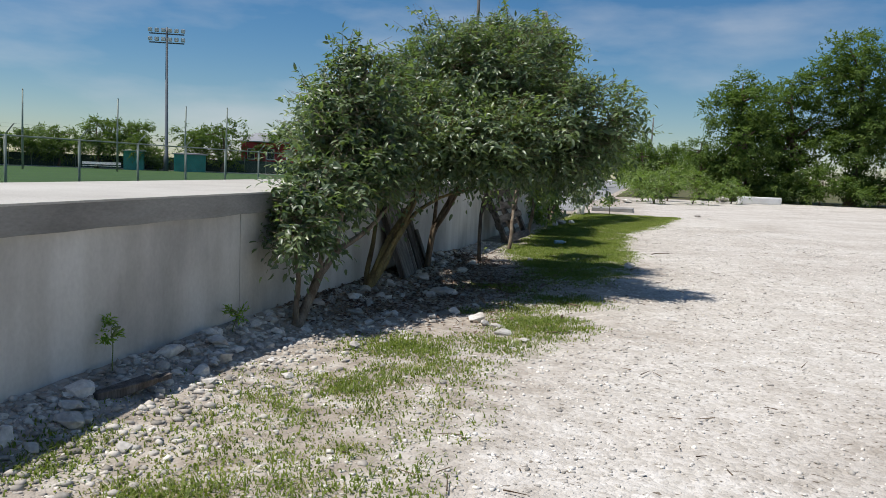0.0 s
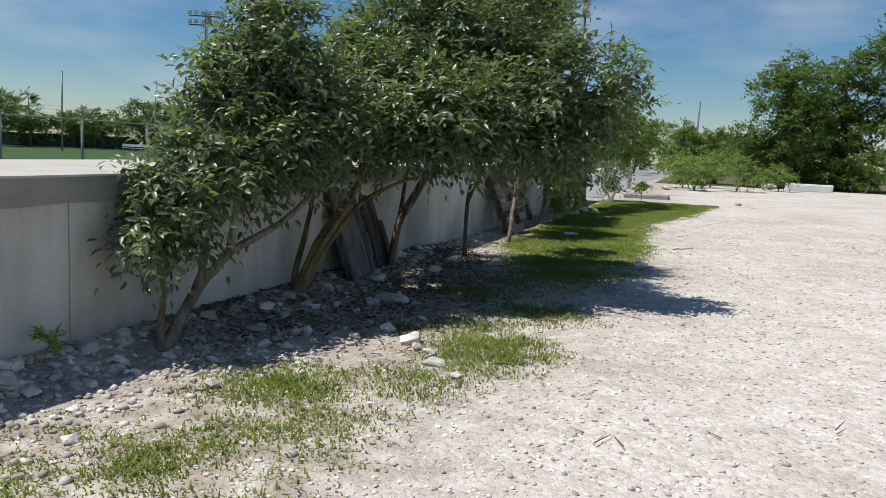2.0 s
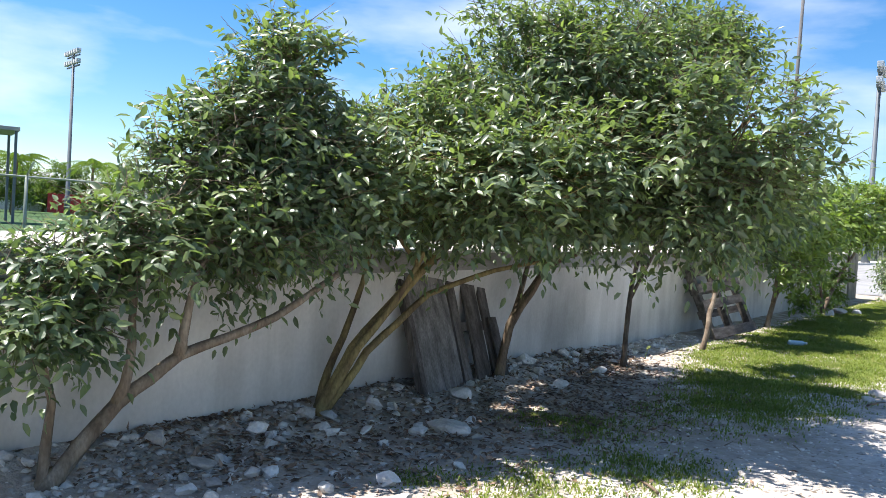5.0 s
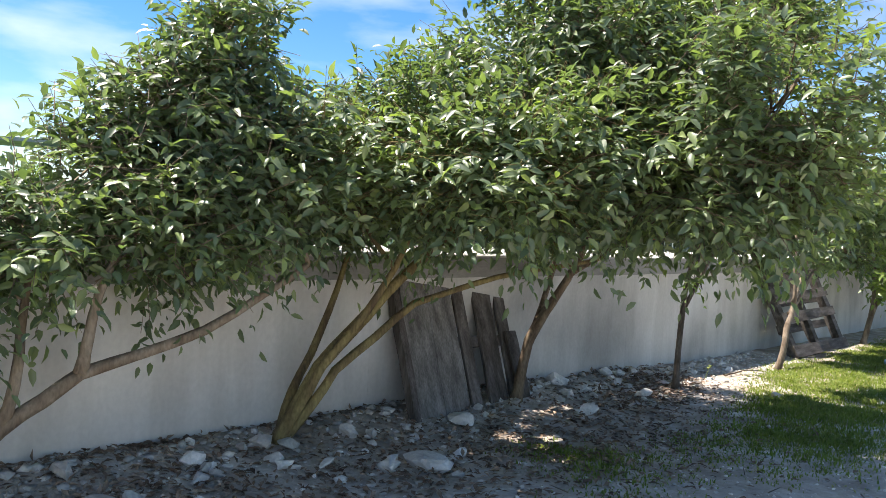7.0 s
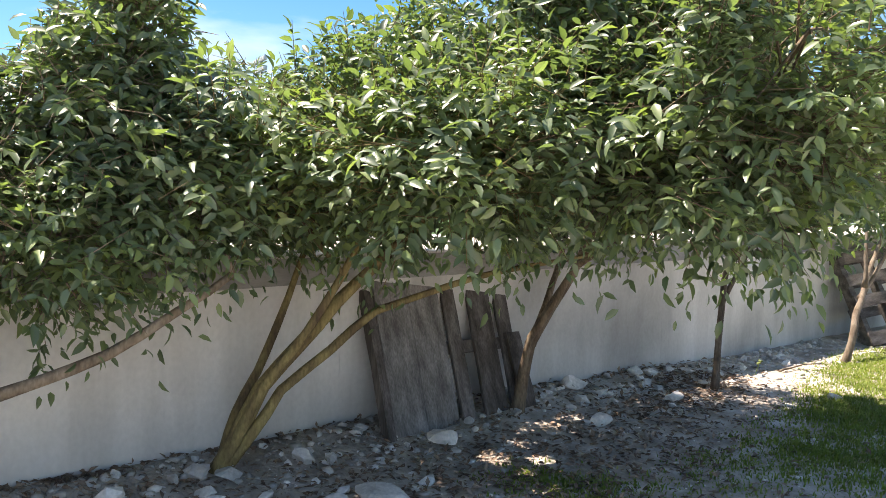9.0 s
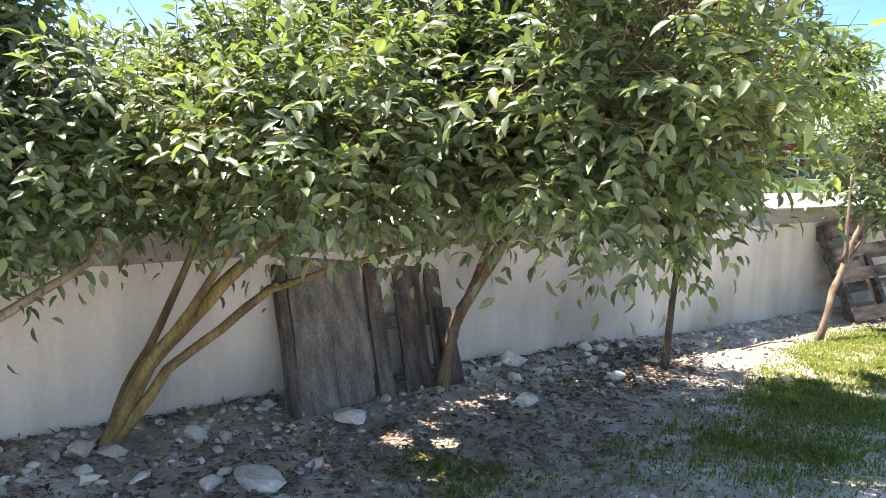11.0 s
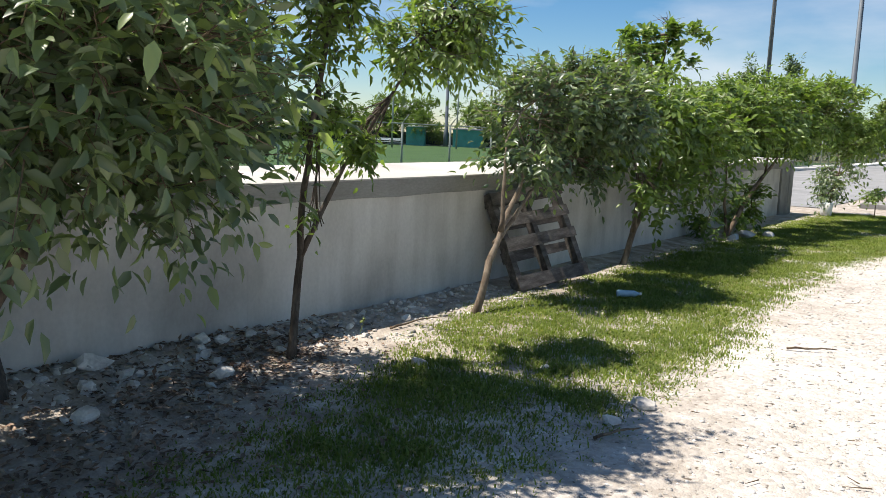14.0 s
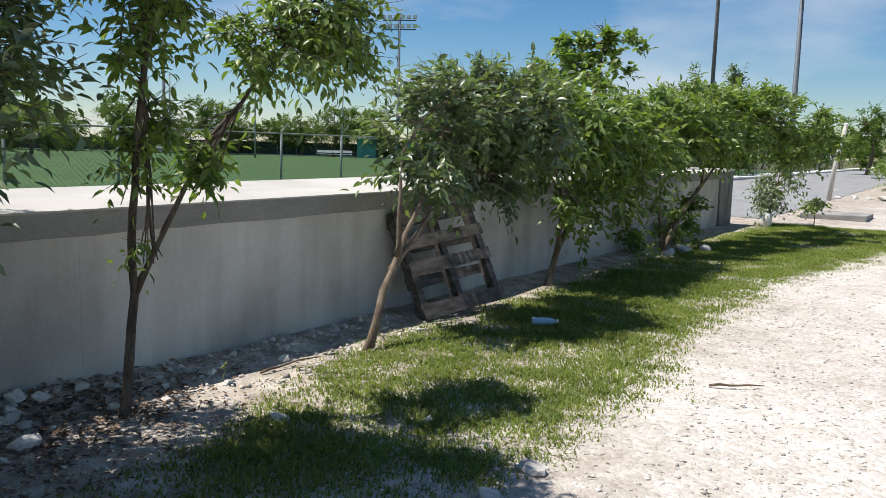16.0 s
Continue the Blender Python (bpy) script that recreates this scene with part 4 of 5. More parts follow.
def pebbles(name, label, n, where, lo, hi, mat, seed):
    r = np.random.default_rng(seed)
    xy = np.array([where(r) for _ in range(n)])
    z = np.array([ground_z(a, b) for a, b in xy])
    s = lo + (hi - lo) * r.random(n) ** 2.5
    sc = s[:, None] * np.stack([0.8 + 0.5 * r.random(n), 0.8 + 0.5 * r.random(n), 0.45 + 0.3 * r.random(n)], 1)
    w = r.random(n) * 6.3
    v = ico_v[None] * (1 + 0.34 * r.normal(size=(n, len(ico_v), 1)).clip(-1.8, 1.8)) * sc[:, None, :]
    c, q = np.cos(w)[:, None], np.sin(w)[:, None]
    v = np.stack([v[..., 0] * c - v[..., 1] * q, v[..., 0] * q + v[..., 1] * c, v[..., 2]], -1)
    v += np.stack([xy[:, 0], xy[:, 1], z + s * 0.12], 1)[:, None]
    f = ico_f[None] + (np.arange(n) * len(ico_v))[:, None, None]
    return tagged(new(name, big_mesh(name, v.reshape(-1, 3), f.reshape(-1, 3), mat)), label, "gravel", kind="stuff")


def by_wall(r):
    y = 3.6 + 13 * r.random() ** 1.6
    if 8.9 < y < 14 and r.random() < 0.5:        # bare soil under the crowns
        y = 3.6 + 5.2 * r.random()
    return 0.02 + abs(r.normal()) * 0.5, y


def on_verge(r):
    y = 3.0 + 20 * r.random() ** 1.3
    if 8.9 < y < 14 and r.random() < 0.5:
        y = 3.0 + 6.0 * r.random()
    return 0.3 + 2.5 * r.random(), y


def on_track(r):
    return 1.6 + 5.4 * r.random(), 3.5 + 22 * r.random() ** 1.2


pebbles("rubble_gravel", "grey-white broken limestone gravel along the wall foot", 6500, by_wall, 0.004, 0.029, M_RUBBLE, 31)
pebbles("verge_gravel", "loose pale limestone chippings on the verge", 9000, on_verge, 0.003, 0.014, M_PEBBLE, 32)
pebbles("track_gravel", "fine pale limestone chippings on the track", 24000, on_track, 0.003, 0.015, M_PEBBLE, 33)


# ---- grass and litter ----
def edge(y):
    return np.interp(y, [12, 14, 16, 17.6, 21.3, 24.6, 28.5, 34], [2.5, 2.8, 2.8, 2.62, 2.65, 3.35, 3.8, 5.1])


PATCHES = [(2.05, 9.0, 0.36, 0.48, 1.0), (1.22, 7.75, 0.42, 0.36, 0.75), (1.17, 6.58, 0.22, 0.25, 0.8), (1.15, 5.0, 0.3, 0.4, 0.5), (1.6, 5.25, 0.4, 0.4, 0.35), (0.49, 5.1, 0.22, 0.3, 0.45), (1.8, 8.15, 0.35, 0.4, 0.4),
           (1.5, 7.15, 0.4, 0.5, 0.45), (1.1, 6.0, 0.6, 0.9, 0.22), (1.5, 6.2, 0.5, 0.6, 0.2), (1.8, 9.75, 0.3, 0.35, 0.5), (2.15, 10.45, 0.4, 0.4, 0.65), (1.31, 9.46, 0.14, 0.14, 0.6), (1.45, 11.1, 0.35, 0.35, 0.5), (1.15, 11.05, 0.25, 0.2, 0.4)]


def grass_amount(x, y):
    n1 = noise.noise((x * 1.1, y * 1.1, 11.0))
    n2 = noise.noise((x * 3.3, y * 3.3, 17.0))
    g = 0.0
    if y > 11.2:
        left = 1.35 - 0.8 * smooth01(12.5, 16.0, y)
        g = smooth01(left - 0.2, left + 0.4, x) * (1 - smooth01(edge(y) - 0.5, edge(y) + 0.12, x + 0.3 * n1)) * smooth01(11.2, 13.2, y)
        g *= min(1.0, max(0.22, 0.75 + 1.0 * n1 + 0.7 * n2))
        g *= 1 - 0.55 * smooth01(0.25, 0.6, noise.noise((x * 0.8, y * 0.8, 2.0)))
    for px, py, rx, ry, w in PATCHES:
        d = ((x - px) / rx) ** 2 + ((y - py) / ry) ** 2
        if d < 2.2:
            g = max(g, w * math.exp(-d) * (0.8 + 0.7 * n2))
    return g


def grass(name, label, n, seed, mat, h0, h1, thin):
    r = np.random.default_rng(seed)
    P = []
    while len(P) < n:
        x, y = 0.25 + 4.6 * r.random(), 4.6 + 25.5 * r.random() ** 1.25
        g = grass_amount(x, y)
        if r.random() < g * thin:
            k = r.integers(7, 16)
            for _ in range(k):
                P.append((x + r.normal() * 0.05, y + r.normal() * 0.05, (0.55 + 0.45 * min(1, g))))
    P = np.array(P[:n])
    z = np.array([ground_z(a, b) for a, b, _ in P]) - 0.004
    h = (h0 + (h1 - h0) * r.random(n) ** 1.5) * P[:, 2]
    w = r.random(n) * 6.283
    d = np.stack([np.cos(w), np.sin(w), np.zeros(n)], 1)
    s = np.stack([-np.sin(w), np.cos(w), np.zeros(n)], 1)
    b = np.stack([P[:, 0], P[:, 1], z], 1)
    lean = (0.35 + 1.0 * r.random(n))[:, None] * h[:, None]
    up = np.array((0, 0, 1.0))
    wd = (0.0025 + 0.0035 * r.random(n))[:, None]
    mid = b + d * lean * 0.3 + up * (h * 0.6)[:, None]
    tip = b + d * lean + up * h[:, None] * (0.95 - 0.3 * r.random(n))[:, None]
    v = np.stack([b - s * wd, b + s * wd, mid - s * wd * 0.8, mid + s * wd * 0.8, tip], 1)
    f = np.array([(0, 1, 3), (0, 3, 2), (2, 3, 4)])[None] + (np.arange(n) * 5)[:, None, None]
    return tagged(new(name, big_mesh(name, v.reshape(-1, 3), f.reshape(-1, 3), mat)), label, "grass", kind="stuff")


grass("grass", "patchy green rough grass growing through the gravel", 250000, 41, M_GRASS, 0.018, 0.066, 1.0)
grass("dry_grass", "yellowed dry grass among the stones", 42000, 42, M_STRAW, 0.015, 0.055, 0.8)


def scatter_leaves(name, label, n, seed, spots, size, mat):
    r = np.random.default_rng(seed)
    k = r.integers(0, len(spots), n)
    sp = np.array(spots)[k]
    xy = sp[:, :2] + r.normal(size=(n, 2)) * sp[:, 2:4]
    xy[:, 0] = np.maximum(xy[:, 0], 0.03)
    z = np.array([ground_z(a, b) for a, b in xy]) + 0.006 + 0.014 * r.random(n)
    al = unit(r.normal(size=(n, 3)) * (1, 1, 0.25))
    up = np.array((0, 0, 1.0)) + r.normal(size=(n, 3)) * 0.3
    L = size * (0.5 + 0.8 * r.random(n))
    v, f = leaf_cloud(r, np.stack([xy[:, 0], xy[:, 1], z], 1), al, up, L, L * 0.5, True)
    return tagged(new(name, big_mesh(name, v, f, mat)), label, "leaf litter", kind="stuff")


scatter_leaves("leaf_litter", "brown fallen leaves in the shade under the trees", 6000, 51,
               [(0.8, 9.5, 0.45, 0.5), (0.9, 10.4, 0.5, 0.5), (0.9, 11.2, 0.5, 0.5), (0.9, 12.0, 0.5, 0.5), (0.6, 12.9, 0.4, 0.5), (0.4, 13.5, 0.22, 0.4), (0.3, 8.9, 0.25, 0.4)], 0.05, M_DRY)
rs = np.random.default_rng(52)
tw0 = np.stack([1.4 + 4.0 * rs.random(150), 5 + 17 * rs.random(150) ** 1.2, np.full(150, 0.014)], 1)
tw1 = tw0 + unit(rs.normal(size=(150, 3)) * (1, 1, 0.06)) * (0.03 + 0.12 * rs.random((150, 1)) ** 2)
tagged(new("fallen_twigs", twig_mesh("fallen_twigs", tw0, tw1, 0.004, M_BARK)), "scattered dark broken twigs on the gravel track", "twigs", kind="stuff")
for k, (x, y, w, ln) in enumerate([(2.15, 8.7, 0.2, 0.2), (2.7, 13.6, 1.1, 0.3), (3.0, 16.2, 0.5, 0.35), (0.55, 14.6, 1.4, 0.5), (2.3, 10.1, 2.5, 0.3)]):
    random.seed(60 + k)
    a = Vector((x, y, ground_z(x, y) + 0.015))
    v, f = tube(wavy(a, a + Vector((math.cos(w), math.sin(w), 0.04)) * ln, 6, 0.03), [0.009, 0.009, 0.008, 0.007, 0.006, 0.005, 0.003], 6)
    tagged(new("stick", mesh_from("stick", v, f, M_BARK, True)), "thin crooked dry stick lying on the ground", "stick", "fallen sticks")

random.seed(71)
log = new("driftwood", None)
log.matrix_world = Matrix.LocRotScale((0.31, 5.80, ground_z(0.31, 5.80) + 0.03), Euler((0.05, -0.12, 1.15)), None)
tagged(log, "dark broken piece of old timber lying on rubble", "timber")
part("timber", box_bm(-0.17, 0.17, -0.045, 0.045, -0.02, 0.025, 0.008, 0.012), M_WOOD, log)
part("splinter", box_bm(0.05, 0.27, -0.02, 0.03, -0.015, 0.008, 0.004, 0.01), M_WOOD, log)

bottle = new("bottle", None)
bottle.matrix_world = Matrix.LocRotScale((1.27, 17.07, ground_z(1.27, 17.07) + 0.045), Euler((0, radians(88), 0.6)), None)
tagged(bottle, "crushed pale blue plastic bottle lying in the grass", "bottle")
v, f = tube([(0, 0, z) for z in (0, 0.02, 0.12, 0.17, 0.20, 0.215)], [0.034, 0.037, 0.032, 0.034, 0.014, 0.013], 12)
child("bottle_body", mesh_from("bottle_body", v, f, M_PLASTIC, True), bottle)
v, f = tube([(0, 0, 0.213), (0, 0, 0.232)], [0.015, 0.015], 12)
child("cap", mesh_from("cap", v, f, M_WHITE, True), bottle, "white screw cap")

bucket = new("bucket", None)
bucket.matrix_world = Matrix.LocRotScale((0.78, 29.2, 0.0), Euler((0, 0, 0.4)), None)
tagged(bucket, "small white plastic container standing in the grass", "container")
v, f = tube([(0, 0, 0), (0, 0, 0.02), (0, 0, 0.27), (0, 0, 0.29)], [0.10, 0.115, 0.125, 0.10], 16)
child("tub", mesh_from("tub", v, f, M_WHITE, True), bucket)
v, f = tube([(0, 0, 0.285), (0, 0, 0.315)], [0.06, 0.055], 12)
child("lid", mesh_from("lid", v, f, M_WHITE, True), bucket)

slab2 = new("concrete_slab", None)
tagged(slab2, "low weathered concrete slab beside the road", "slab")
part("slab", box_bm(0.9, 2.4, 32.6, 34.2, -0.05, 0.12, 0.02, 0.02), M_BEAM, slab2)

pipe = new("boundary_post", None)
pipe.location = (0.3, 42.2, 0.0)
tagged(pipe, "tall pale leaning post beside the road", "post")
v, f = tube([(0, 0, -0.2), (0.12, 0, 1.2), (0.36, 0, 2.66)], [0.085, 0.075, 0.07], 9)
child("post", mesh_from("post", v, f, M_PIPE, True), pipe)
v, f = tube([(0.36, 0, 2.64), (0.36, 0, 2.72)], [0.08, 0.05], 9)
child("post_cap", mesh_from("post_cap", v, f, M_WHITE, True), pipe)
for k, (x, y, r) in enumerate([(0.9, 44.6, 0.25), (1.3, 44.9, 0.2), (1.9, 44.4, 0.3), (0.3, 44.5, 0.15)]):
    ob = new("stone", stone_mesh(300 + k, 0.5, 2))
    ob.matrix_world = Matrix.LocRotScale((x, y, r * 0.2), None, (r, r, r))
    tagged(ob, "pale broken concrete lump near the leaning post", "stone", "concrete lumps")


# ---- fences ----
def fence(name, label, x, y0, count, pitch, z0, h, arms=True, screen=False):
    root = new(name, None)
    root.location = (x, y0, z0)
    tagged(root, label, "fence")
    ln = (count - 1) * pitch
    v, f = tube([(0, 0, 0), (0, 0, h)], [0.04, 0.04], 8)
    pm = mesh_from("post", v, f, M_POST, True)
    v, f = tube([(0, 0, h - 0.02), (0.30, 0, h + 0.30)], [0.022, 0.018], 6)
    am = mesh_from("arm", v, f, M_POST, True)
    for i in range(count):
        p = child("post", pm, root, m=Matrix.Translation((0, i * pitch, 0)))
        if arms:
            child("arm", am, p)
    v, f = tube([(0, 0, h - 0.03), (0, ln, h - 0.03)], [0.024, 0.024], 8)
    child("top_rail", mesh_from("top_rail", v, f, M_POST, True), root)
    S, E = [], []
    n = int(ln / 0.16)
    for i in range(n):
        a = i * 0.16
        for sg in (1, -1):
            b = a + sg * h
            if 0 <= b <= ln:
                S.append((0, a, 0.02)), E.append((0, b, h - 0.02))
    if arms:
        for q in (0.1, 0.2, 0.3):
            for i in range(count - 1):
                S.append((q, i * pitch, h + q)), E.append((q, (i + 1) * pitch, h + q))
    child("chain_link", twig_mesh("chain_link", np.array(S, float), np.array(E, float), 0.0035, M_MESH), root, "grey chain-link wire", kind="stuff")
    return root


fence("chain_link_fence", "green-grey chain-link fence with slanted barbed-wire arms beside the field", -14.7, 21.3 - 3.05 * 12, 36, 3.05, -0.32, 2.15)
fence("roadside_fence", "green chain-link fence along the road", -9.15, 40, 30, 3.0, 0.09, 1.9, arms=False)

screen_fence = new("windscreen_fence", None)
tagged(screen_fence, "dark green screened fence at the far side of the field", "fence")
far_line = [(-128, 12), (-118, 45), (-104, 72), (-84, 93), (-66, 106), (-42, 112), (-20, 112)]
for (ax, ay), (bx, by) in zip(far_line, far_line[1:]):
    n = 8
    for i in range(n):
        p, q = Vector((ax, ay, 0)).lerp((bx, by, 0), i / n), Vector((ax, ay, 0)).lerp((bx, by, 0), (i + 1) / n)
        d = (q - p).normalized().cross(Vector((0, 0, 1))) * 0.02
        c = [p + d, q + d, q - d, p - d]
        vs = [(u.x, u.y, -0.3) for u in c] + [(u.x, u.y, 1.55) for u in c]
        child("screen_panel", mesh_from("screen_panel", vs, [(0, 1, 5, 4), (1, 2, 6, 5), (2, 3, 7, 6), (3, 0, 4, 7), (4, 5, 6, 7)], M_SCREEN), screen_fence)
        v, f = tube([(p.x, p.y, -0.3), (p.x, p.y, 2.3)], [0.05, 0.05], 6)
        child("post", mesh_from("post", v, f, M_POST), screen_fence)
kerb2 = new("field_edging", None)
tagged(kerb2, "pale concrete edging along the far side of the field", "edging", kind="structure")
for (ax, ay), (bx, by) in zip(far_line, far_line[1:]):
    a, b = Vector((ax, ay, 0)), Vector((bx, by, 0))
    d = (b - a).normalized().cross(Vector((0, 0, 1)))
    c = [a + d * 0.4, b + d * 0.4, b + d * 1.4, a + d * 1.4]
    child("edging_strip", mesh_from("edging_strip", [(u.x, u.y, -0.34) for u in c] + [(u.x, u.y, -0.2) for u in c], [(0, 1, 5, 4), (1, 2, 6, 5), (2, 3, 7, 6), (3, 0, 4, 7), (4, 5, 6, 7)], M_KERB), kerb2)


# ---- masts and poles ----
def mast(x, y, h, turn, z0=-0.32):
    root = new("floodlight_mast", None)
    root.matrix_world = pose(x, y, z0, 0, 0, turn)
    tagged(root, "tall galvanised floodlight mast with two rows of lamps", "floodlight mast", "floodlight masts")
    v, f = tube([(0, 0, 0), (0, 0, 2.2), (0, 0, 2.3), (0, 0, h)], [0.34, 0.32, 0.24, 0.14], 10)
    child("pole", mesh_from("pole", v, f, M_STEEL, True), root)
    for z in (h - 0.9, h - 2.1):
        part("crossarm", box_bm(-2.3, 2.3, -0.07, 0.07, z - 0.08, z + 0.08), M_STEEL, root)
    for z in (h - 0.45, h - 1.65):
        for k in range(6):
            lx = -2.15 + 0.86 * k
            if abs(lx) < 0.15:
                continue
            lamp = part("lamp", box_bm(lx - 0.27, lx + 0.27, -0.38, 0.1, z - 0.24, z + 0.26, 0.06), M_LAMP, root)
            part("lens", box_bm(lx - 0.21, lx + 0.21, -0.40, -0.375, z - 0.19, z + 0.19), M_WHITE, lamp)
    return root


mast(-62.1, 101.7, 19.6, 25)
mast(-85, 81, 19.6, -28)
mast(-89, 56.3, 19.6, -12)
mast(-7.6, 80, 16.7, 95)


def pole(name, label, x, y, h, r, mat, z0, group=""):
    root = new(name, None)
    root.location = (x, y, z0)
    tagged(root, label, "pole", group)
    v, f = tube([(0, 0, 0), (0, 0, h * 0.5), (0.1, 0, h)], [r, r * 0.85, r * 0.65], 9)
    child("shaft", mesh_from("shaft", v, f, mat, True), root)
    v, f = tube([(0.1, 0, h), (0.1, 0, h + r)], [r * 0.7, r * 0.3], 9)
    child("finial", mesh_from("finial", v, f, mat, True), root)


pole("tall_pole", "very tall grey tapering pole beside the road", -14.0, 80, 28, 0.19, M_POLE, -0.32)
for k, (br, rg, h) in enumerate([(47.5, 95, 8.6), (42.2, 96, 8.4), (36.6, 98, 8.2), (32.3, 100, 7.9), (29.6, 100, 8.0)]):
    pole("net_pole", "slim dark ball-net pole at the far side of the field", 2.7 - rg * math.sin(radians(br)), 3.65 + rg * math.cos(radians(br)), h, 0.11, M_POST, -0.32, "ball-net poles")
pole("utility_pole", "slim weathered utility pole in the distance", 3.0, 110, 9, 0.13, M_POLE, -0.1)


# ---- buildings, benches and sheds across the field ----
def shed(name, label, category, x, y, turn, w, d, h, wall_mat, roof_mat, roof_h=0.0, eave=0.3, z0=-0.34, windows=0):
    root = new(name, None)
    root.matrix_world = pose(x, y, z0, 0, 0, turn)
    tagged(root, label, category)
    part("house_shell", box_bm(-w / 2, w / 2, -d / 2, d / 2, 0, h, 0.02), wall_mat, root)
    bm = bmesh.new()
    e = eave
    lo = [bm.verts.new(p) for p in ((-w / 2 - e, -d / 2 - e, h), (w / 2 + e, -d / 2 - e, h), (w / 2 + e, d / 2 + e, h), (-w / 2 - e, d / 2 + e, h))]
    hi = [bm.verts.new((v.co.x, v.co.y, h + 0.15)) for v in lo]
    r = [bm.verts.new((-w * 0.25, 0, h + 0.16 + roof_h)), bm.verts.new((w * 0.25, 0, h + 0.16 + roof_h))]
    bm.faces.new(lo[::-1])
    for k in range(4):
        bm.faces.new((lo[k], lo[(k + 1) % 4], hi[(k + 1) % 4], hi[k]))
    bm.faces.new((hi[0], hi[1], r[1], r[0]))
    bm.faces.new((hi[1], hi[2], r[1]))
    bm.faces.new((hi[2], hi[3], r[0], r[1]))
    bm.faces.new((hi[3], hi[0], r[0]))
    part("roof", bm, roof_mat, root)
    for k in range(windows):
        wx = -w / 2 + w * (k + 0.5) / windows
        fr = part("window", box_bm(wx - 0.55, wx + 0.55, -d / 2 - 0.06, -d / 2 + 0.02, h * 0.45, h * 0.8), M_WHITE, root)
        part("pane", box_bm(wx - 0.47, wx + 0.47, -d / 2 - 0.075, -d / 2 - 0.055, h * 0.48, h * 0.77), M_DARK, fr)
    return root


shed("house", "red-painted house with grey sheet roof across the field", "house", -53.5, 116, 28, 8.5, 7, 4.7, M_RED, M_ROOF, 1.3, 0.5, windows=3)
shed("house", "white house with grey roof behind the trees", "house", -112, 62, 60, 14, 9, 3.6, M_WHITE, M_ROOF, 1.8, 0.5, windows=4)
shed("shed", "teal-painted dugout shed beside the field", "shed", -59.5, 103.5, 30, 4.2, 2.2, 2.4, M_TEAL, M_ROOF, 0.1, 0.3)
shed("shed", "teal-painted dugout shed beside the field", "shed", -66.0, 100.0, 32, 2.6, 2.2, 2.6, M_TEAL, M_WHITE, 0.1, 0.25)
shed("container", "red shipping container beside the field", "container", -101, 63, 58, 5.0, 2.4, 2.4, M_RED, M_RED, 0.02, 0.0)
shed("block_wall_store", "grey block store with flat roof beyond the field", "building", -103, 34, 72, 12, 5, 3.0, M_BEAM, M_ROOF, 0.1, 0.2, windows=3)
shelter = new("shelter", None)
shelter.matrix_world = pose(-51.9, 28.1, -0.32, 0, 0, 70)
tagged(shelter, "flat-roofed dark steel shelter beside the field", "shelter")
part("roof", box_bm(-4, 4, -2.5, 2.5, 5.85, 6.1, 0.03), M_ROOF, shelter)
for sx in (-3.8, 3.8):
    for sy in (-2.3, 2.3):
        part("post", box_bm(sx - 0.08, sx + 0.08, sy - 0.08, sy + 0.08, 0, 5.85), M_STEEL, shelter)


def bench(x, y, turn, w):
    root = new("bench", None)
    root.matrix_world = pose(x, y, -0.32, 0, 0, turn)
    tagged(root, "long white bench with dark frame on the field edge", "bench", "field benches")
    part("seat", box_bm(-w / 2, w / 2, -0.2, 0.2, 0.42, 0.50, 0.01), M_WHITE, root)
    part("backrest", box_bm(-w / 2, w / 2, 0.2, 0.26, 0.66, 0.98, 0.01), M_WHITE, root)
    for k in range(4):
        lx = -w / 2 + 0.2 + k * (w - 0.4) / 3
        part("leg", box_bm(lx - 0.03, lx + 0.03, -0.2, 0.24, 0, 0.42), M_STEEL, root)


bench(-65.5, 92.5, 35, 4.6)
bench(-80, 78, 45, 4.0)

random.seed(80)
barrier = new("barrier", None)
barrier.matrix_world = pose(9.3, 53.0, 0, 0, 0, 8)
tagged(barrier, "white-painted concrete barrier lying at the edge of the lot", "barrier")
part("barrier_body", box_bm(-1.25, 1.25, -0.25, 0.25, -0.05, 0.42, 0.09, 0.04), M_WHITE, barrier)
ob = new("boulder", stone_mesh(333, 0.6, 3))
ob.matrix_world = Matrix.LocRotScale((7.1, 53.2, 0.2), None, (0.6, 0.5, 0.5))
tagged(ob, "white limestone boulder at the edge of the lot", "boulder")
for k, (x, y, r) in enumerate([(4.6, 31.5, 0.12), (4.9, 30.0, 0.09), (5.8, 49, 0.25), (7.0, 52.0, 0.18)]):
    ob = new("stone", stone_mesh(340 + k, 0.5, 2))
    ob.matrix_world = Matrix.LocRotScale((x, y, r * 0.25), None, (r, r, r))
    tagged(ob, "pale stone at the far edge of the gravel lot", "stone", "stones at the lot edge")


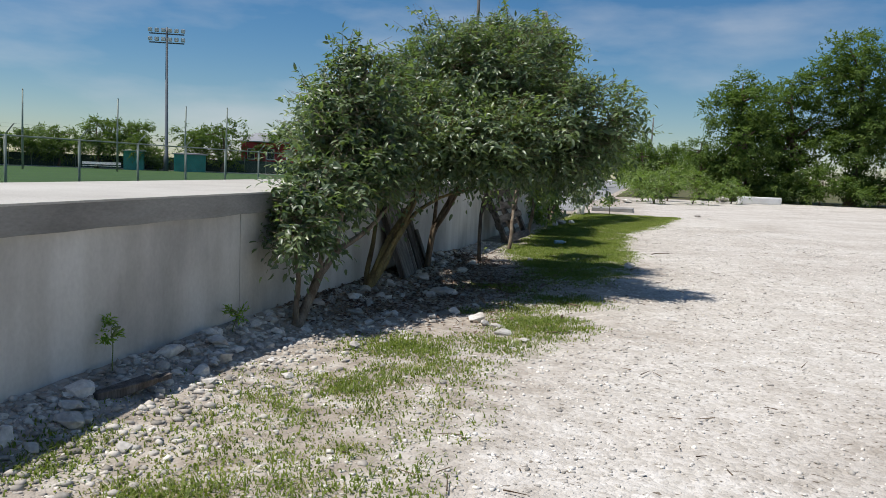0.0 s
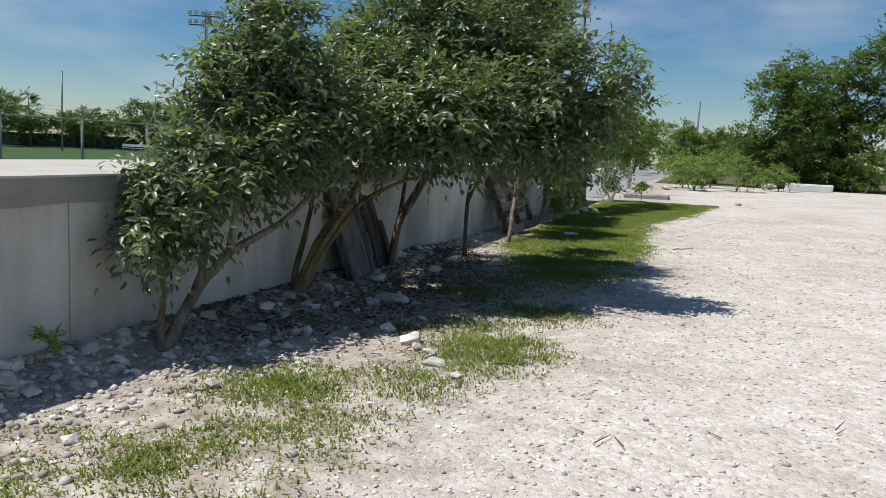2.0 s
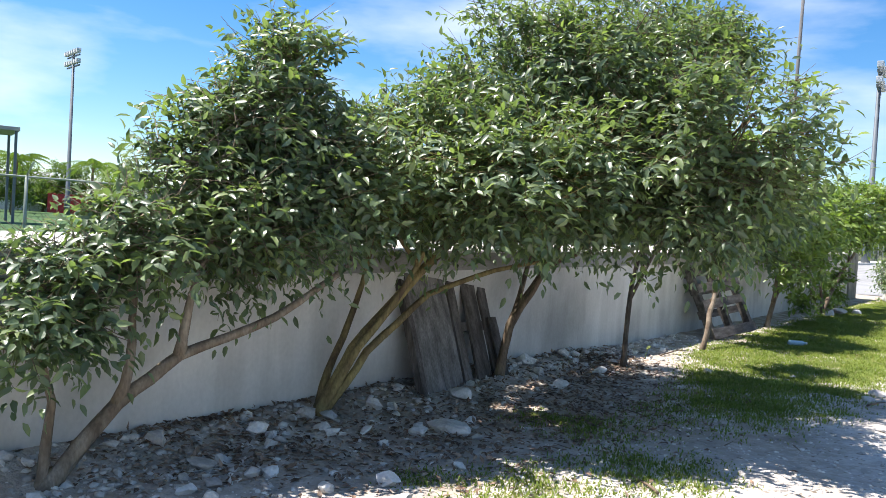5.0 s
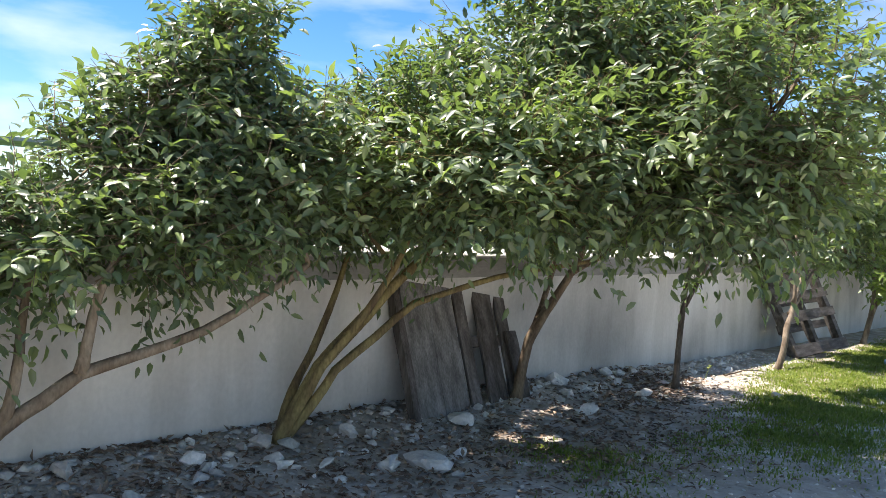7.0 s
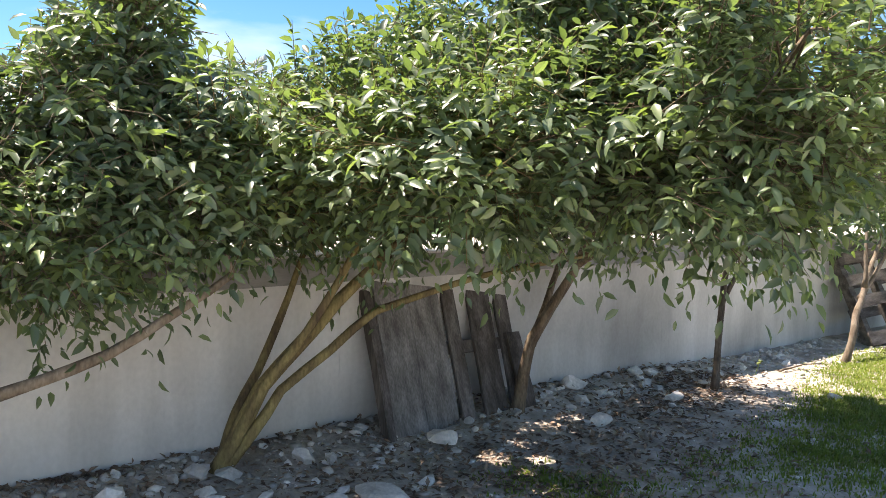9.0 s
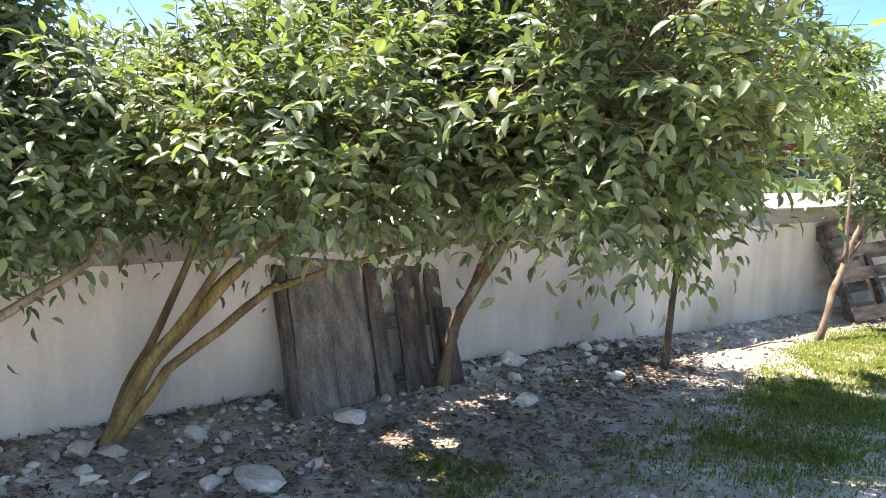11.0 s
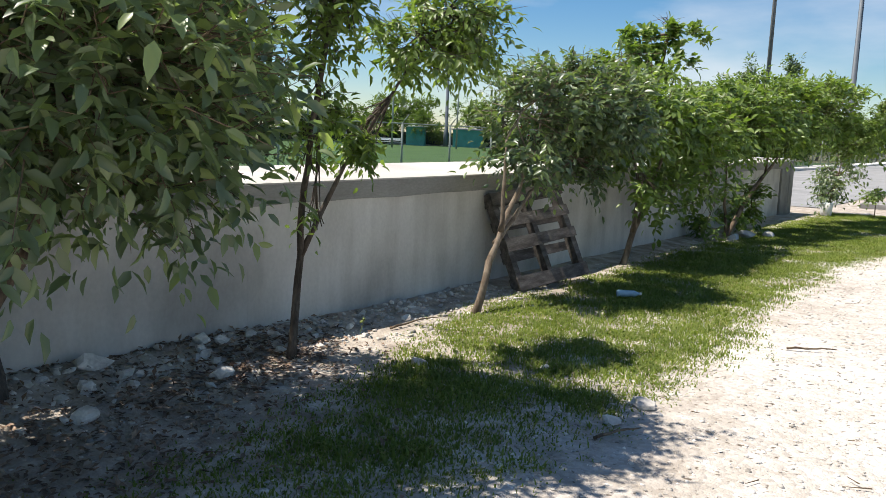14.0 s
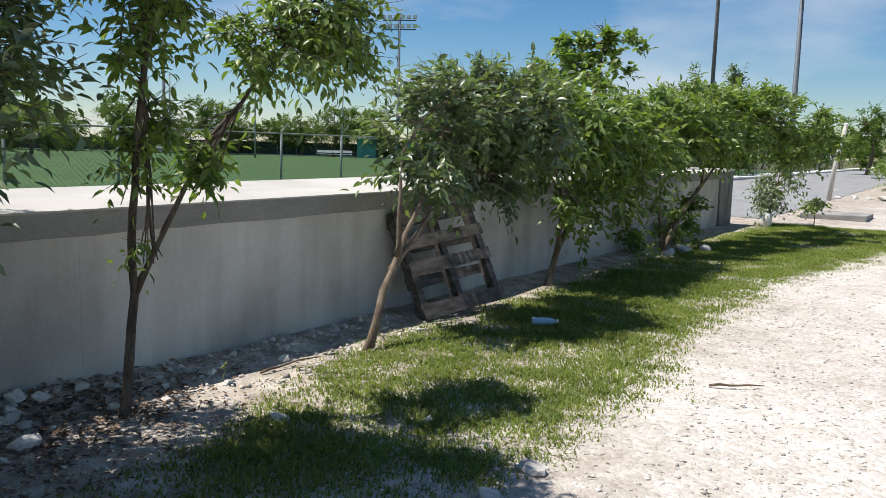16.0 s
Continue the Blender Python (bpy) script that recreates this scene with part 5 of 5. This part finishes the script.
# ---- far trees and scrub ----
def far_tree(x, y, h, r, seed, label, lobes=7, count=260, leaf_len=0.32, leaf=M_LEAF_FAR, name="tree", category="tree", low=0.35, group="", z0=None):
    random.seed(seed)
    g = ground_z(x, y)
    blobs = []
    for k in range(lobes):
        w = 6.283 * k / lobes + random.uniform(-0.4, 0.4)
        q = r * random.uniform(0.25, 0.62)
        z = g + h * random.uniform(low, 0.78)
        s = r * random.uniform(0.42, 0.62)
        blobs.append((x + math.cos(w) * q, y + math.sin(w) * q, z, s, s, min(s * 0.9, h * 0.25)))
    blobs.append((x, y, g + h * 0.8, r * 0.45, r * 0.45, h * 0.17))
    return tree(name, label, (x, y), [[(x + 0.1 * r, y, g + h * 0.35), (x, y, g + h * 0.7)]], blobs, count, seed, leaf_len=leaf_len, leaflets=7, reach=leaf_len * 2.2,
                leaf=leaf, trunk_r=0.03 * h if h > 3 else 0.04, category=category, simple=True, twigs=False, fill=0.35, group=group, width=0.55)


LOT = "tall trees behind the gravel lot"
far_tree(8.4, 57.5, 9.0, 3.2, 201, "tall dark green broadleaf tree behind the gravel lot", 12, 2600, 0.22, group=LOT, low=0.2)
far_tree(15.6, 59.0, 11.8, 4.2, 202, "tall dense dark green tree behind the gravel lot", 16, 4200, 0.24, group=LOT, low=0.22)
far_tree(11.8, 60.5, 9.4, 3.4, 203, "tall dark green broadleaf tree behind the gravel lot", 12, 2400, 0.24, group=LOT, low=0.18)
far_tree(22.5, 58.0, 10.8, 4.0, 204, "tall dense dark green tree behind the gravel lot", 12, 2200, 0.26, group=LOT, low=0.22)
grey = new("bare_trunk", None)
grey.location = (16.4, 52.0, -0.1)
tagged(grey, "pale grey leaning trunk in front of the trees", "trunk")
v, f = tube([(0, 0, 0), (0.2, 0, 2.0), (0.7, 0, 4.6)], [0.26, 0.2, 0.14], 9)
child("bole", mesh_from("bole", v, f, M_PIPE, True), grey)
rs = np.random.default_rng(90)
for k in range(26):
    x = 1.5 + 24 * k / 25 + rs.normal() * 0.5
    far_tree(x, 57.5 + rs.normal() * 1.2 + (1.5 if x < 6 else 0), 1.6 + 1.5 * rs.random() + (1.5 if x < 9 else 0), 1.5 + 0.5 * rs.random(), 210 + k,
             "scruffy green roadside bush behind the gravel lot", 7, 480, 0.17, M_LEAF_FAR if k % 6 else M_LEAF_Y, "bush", "bush", 0.25, "scrub behind the lot")
for k, (x, y, h, r) in enumerate([(3.2, 44.5, 1.7, 1.6), (5.2, 46.5, 1.9, 1.8), (2.6, 47.5, 1.8, 1.6), (4.0, 50.5, 2.3, 1.9), (7.5, 50.5, 1.5, 1.2)]):
    far_tree(x, y, h, r, 250 + k, "bright green low bush beside the road", 7, 300, 0.14, M_LEAF_Y, "bush", "bush", 0.25, "bushes beside the road")
for k in range(38):
    br = 78 - 74 * k / 37 + rs.normal() * 0.5
    rg = 118 + 8 * rs.random() - (16 if br > 62 else 0)
    x, y = 2.7 - rg * math.sin(radians(br)), 3.65 + rg * math.cos(radians(br))
    h = 5.2 + 2.6 * rs.random() + (2.0 if k in (14, 16, 24, 29) else 0)
    far_tree(x, y, h, 3.6 + 1.2 * rs.random(), 300 + k, "dark green tree in the row beyond the sports field", 9, 700, 0.36, M_LEAF_FAR, low=0.2, group="trees beyond the field")
for k, (x, y, h, r) in enumerate([(-12.5, 69, 8.4, 1.3), (-14.5, 71, 7.6, 1.4), (-10.8, 74, 8.8, 1.2), (-3.5, 96, 7.2, 4.0), (1.5, 104, 7.0, 4.2), (7, 108, 6.6, 4.0), (-9.8, 62, 4.2, 2.0), (-10.2, 70, 4.6, 2.2)]):
    far_tree(x, y, h, r, 350 + k, "green tree standing along the road", 9, 800, 0.26, M_LEAF_FAR if k > 2 else M_LEAF, low=0.3, group="roadside trees")


def palm(x, y, h, seed):
    random.seed(seed)
    root = new("palm_tree", None)
    root.location = (x, y, -0.32)
    tagged(root, "dark coconut palm with drooping fronds beyond the field", "palm tree", "palms beyond the field")
    v, f = tube([(0, 0, 0), (0.2, 0, h * 0.5), (0.4, 0.1, h)], [0.2, 0.15, 0.12], 8)
    child("trunk", mesh_from("trunk", v, f, M_BARK, True), root)
    for k in range(15):
        w, ln, el = 2.4 * k, random.uniform(2.2, 3.0), random.uniform(-0.2, 0.9)
        d = Vector((math.cos(w), math.sin(w), 0))
        B, A, U = [], [], []
        for i in range(16):
            u = (i + 1) / 16
            p = Vector((0.4, 0.1, h)) + d * (ln * u) + Vector((0, 0, el * ln * u * 0.8 - 1.5 * u * u))
            for sg in (1, -1):
                sd = d.cross(Vector((0, 0, 1))) * sg
                B.append(p), A.append(sd * 0.8 + d * 0.5 + Vector((0, 0, -0.6))), U.append((0, 0, 1))
        n = len(B)
        L = np.array([0.75 - 0.35 * abs((i // 2) / 16 - 0.4) for i in range(n)])
        vv, ff = leaf_cloud(None, np.array(B, float), np.array(A, float), np.array(U, float), L, L * 0.14, True)
        child("frond", big_mesh("frond", vv, ff, M_LEAF_FAR), root)


for k, (br, rg, h) in enumerate([(60.5, 84, 5.2), (62.0, 88, 5.6), (58.7, 90, 5.0), (66.5, 86, 5.4)]):
    palm(4 - rg * math.sin(radians(br)), 9 + rg * math.cos(radians(br)), h, 400 + k)
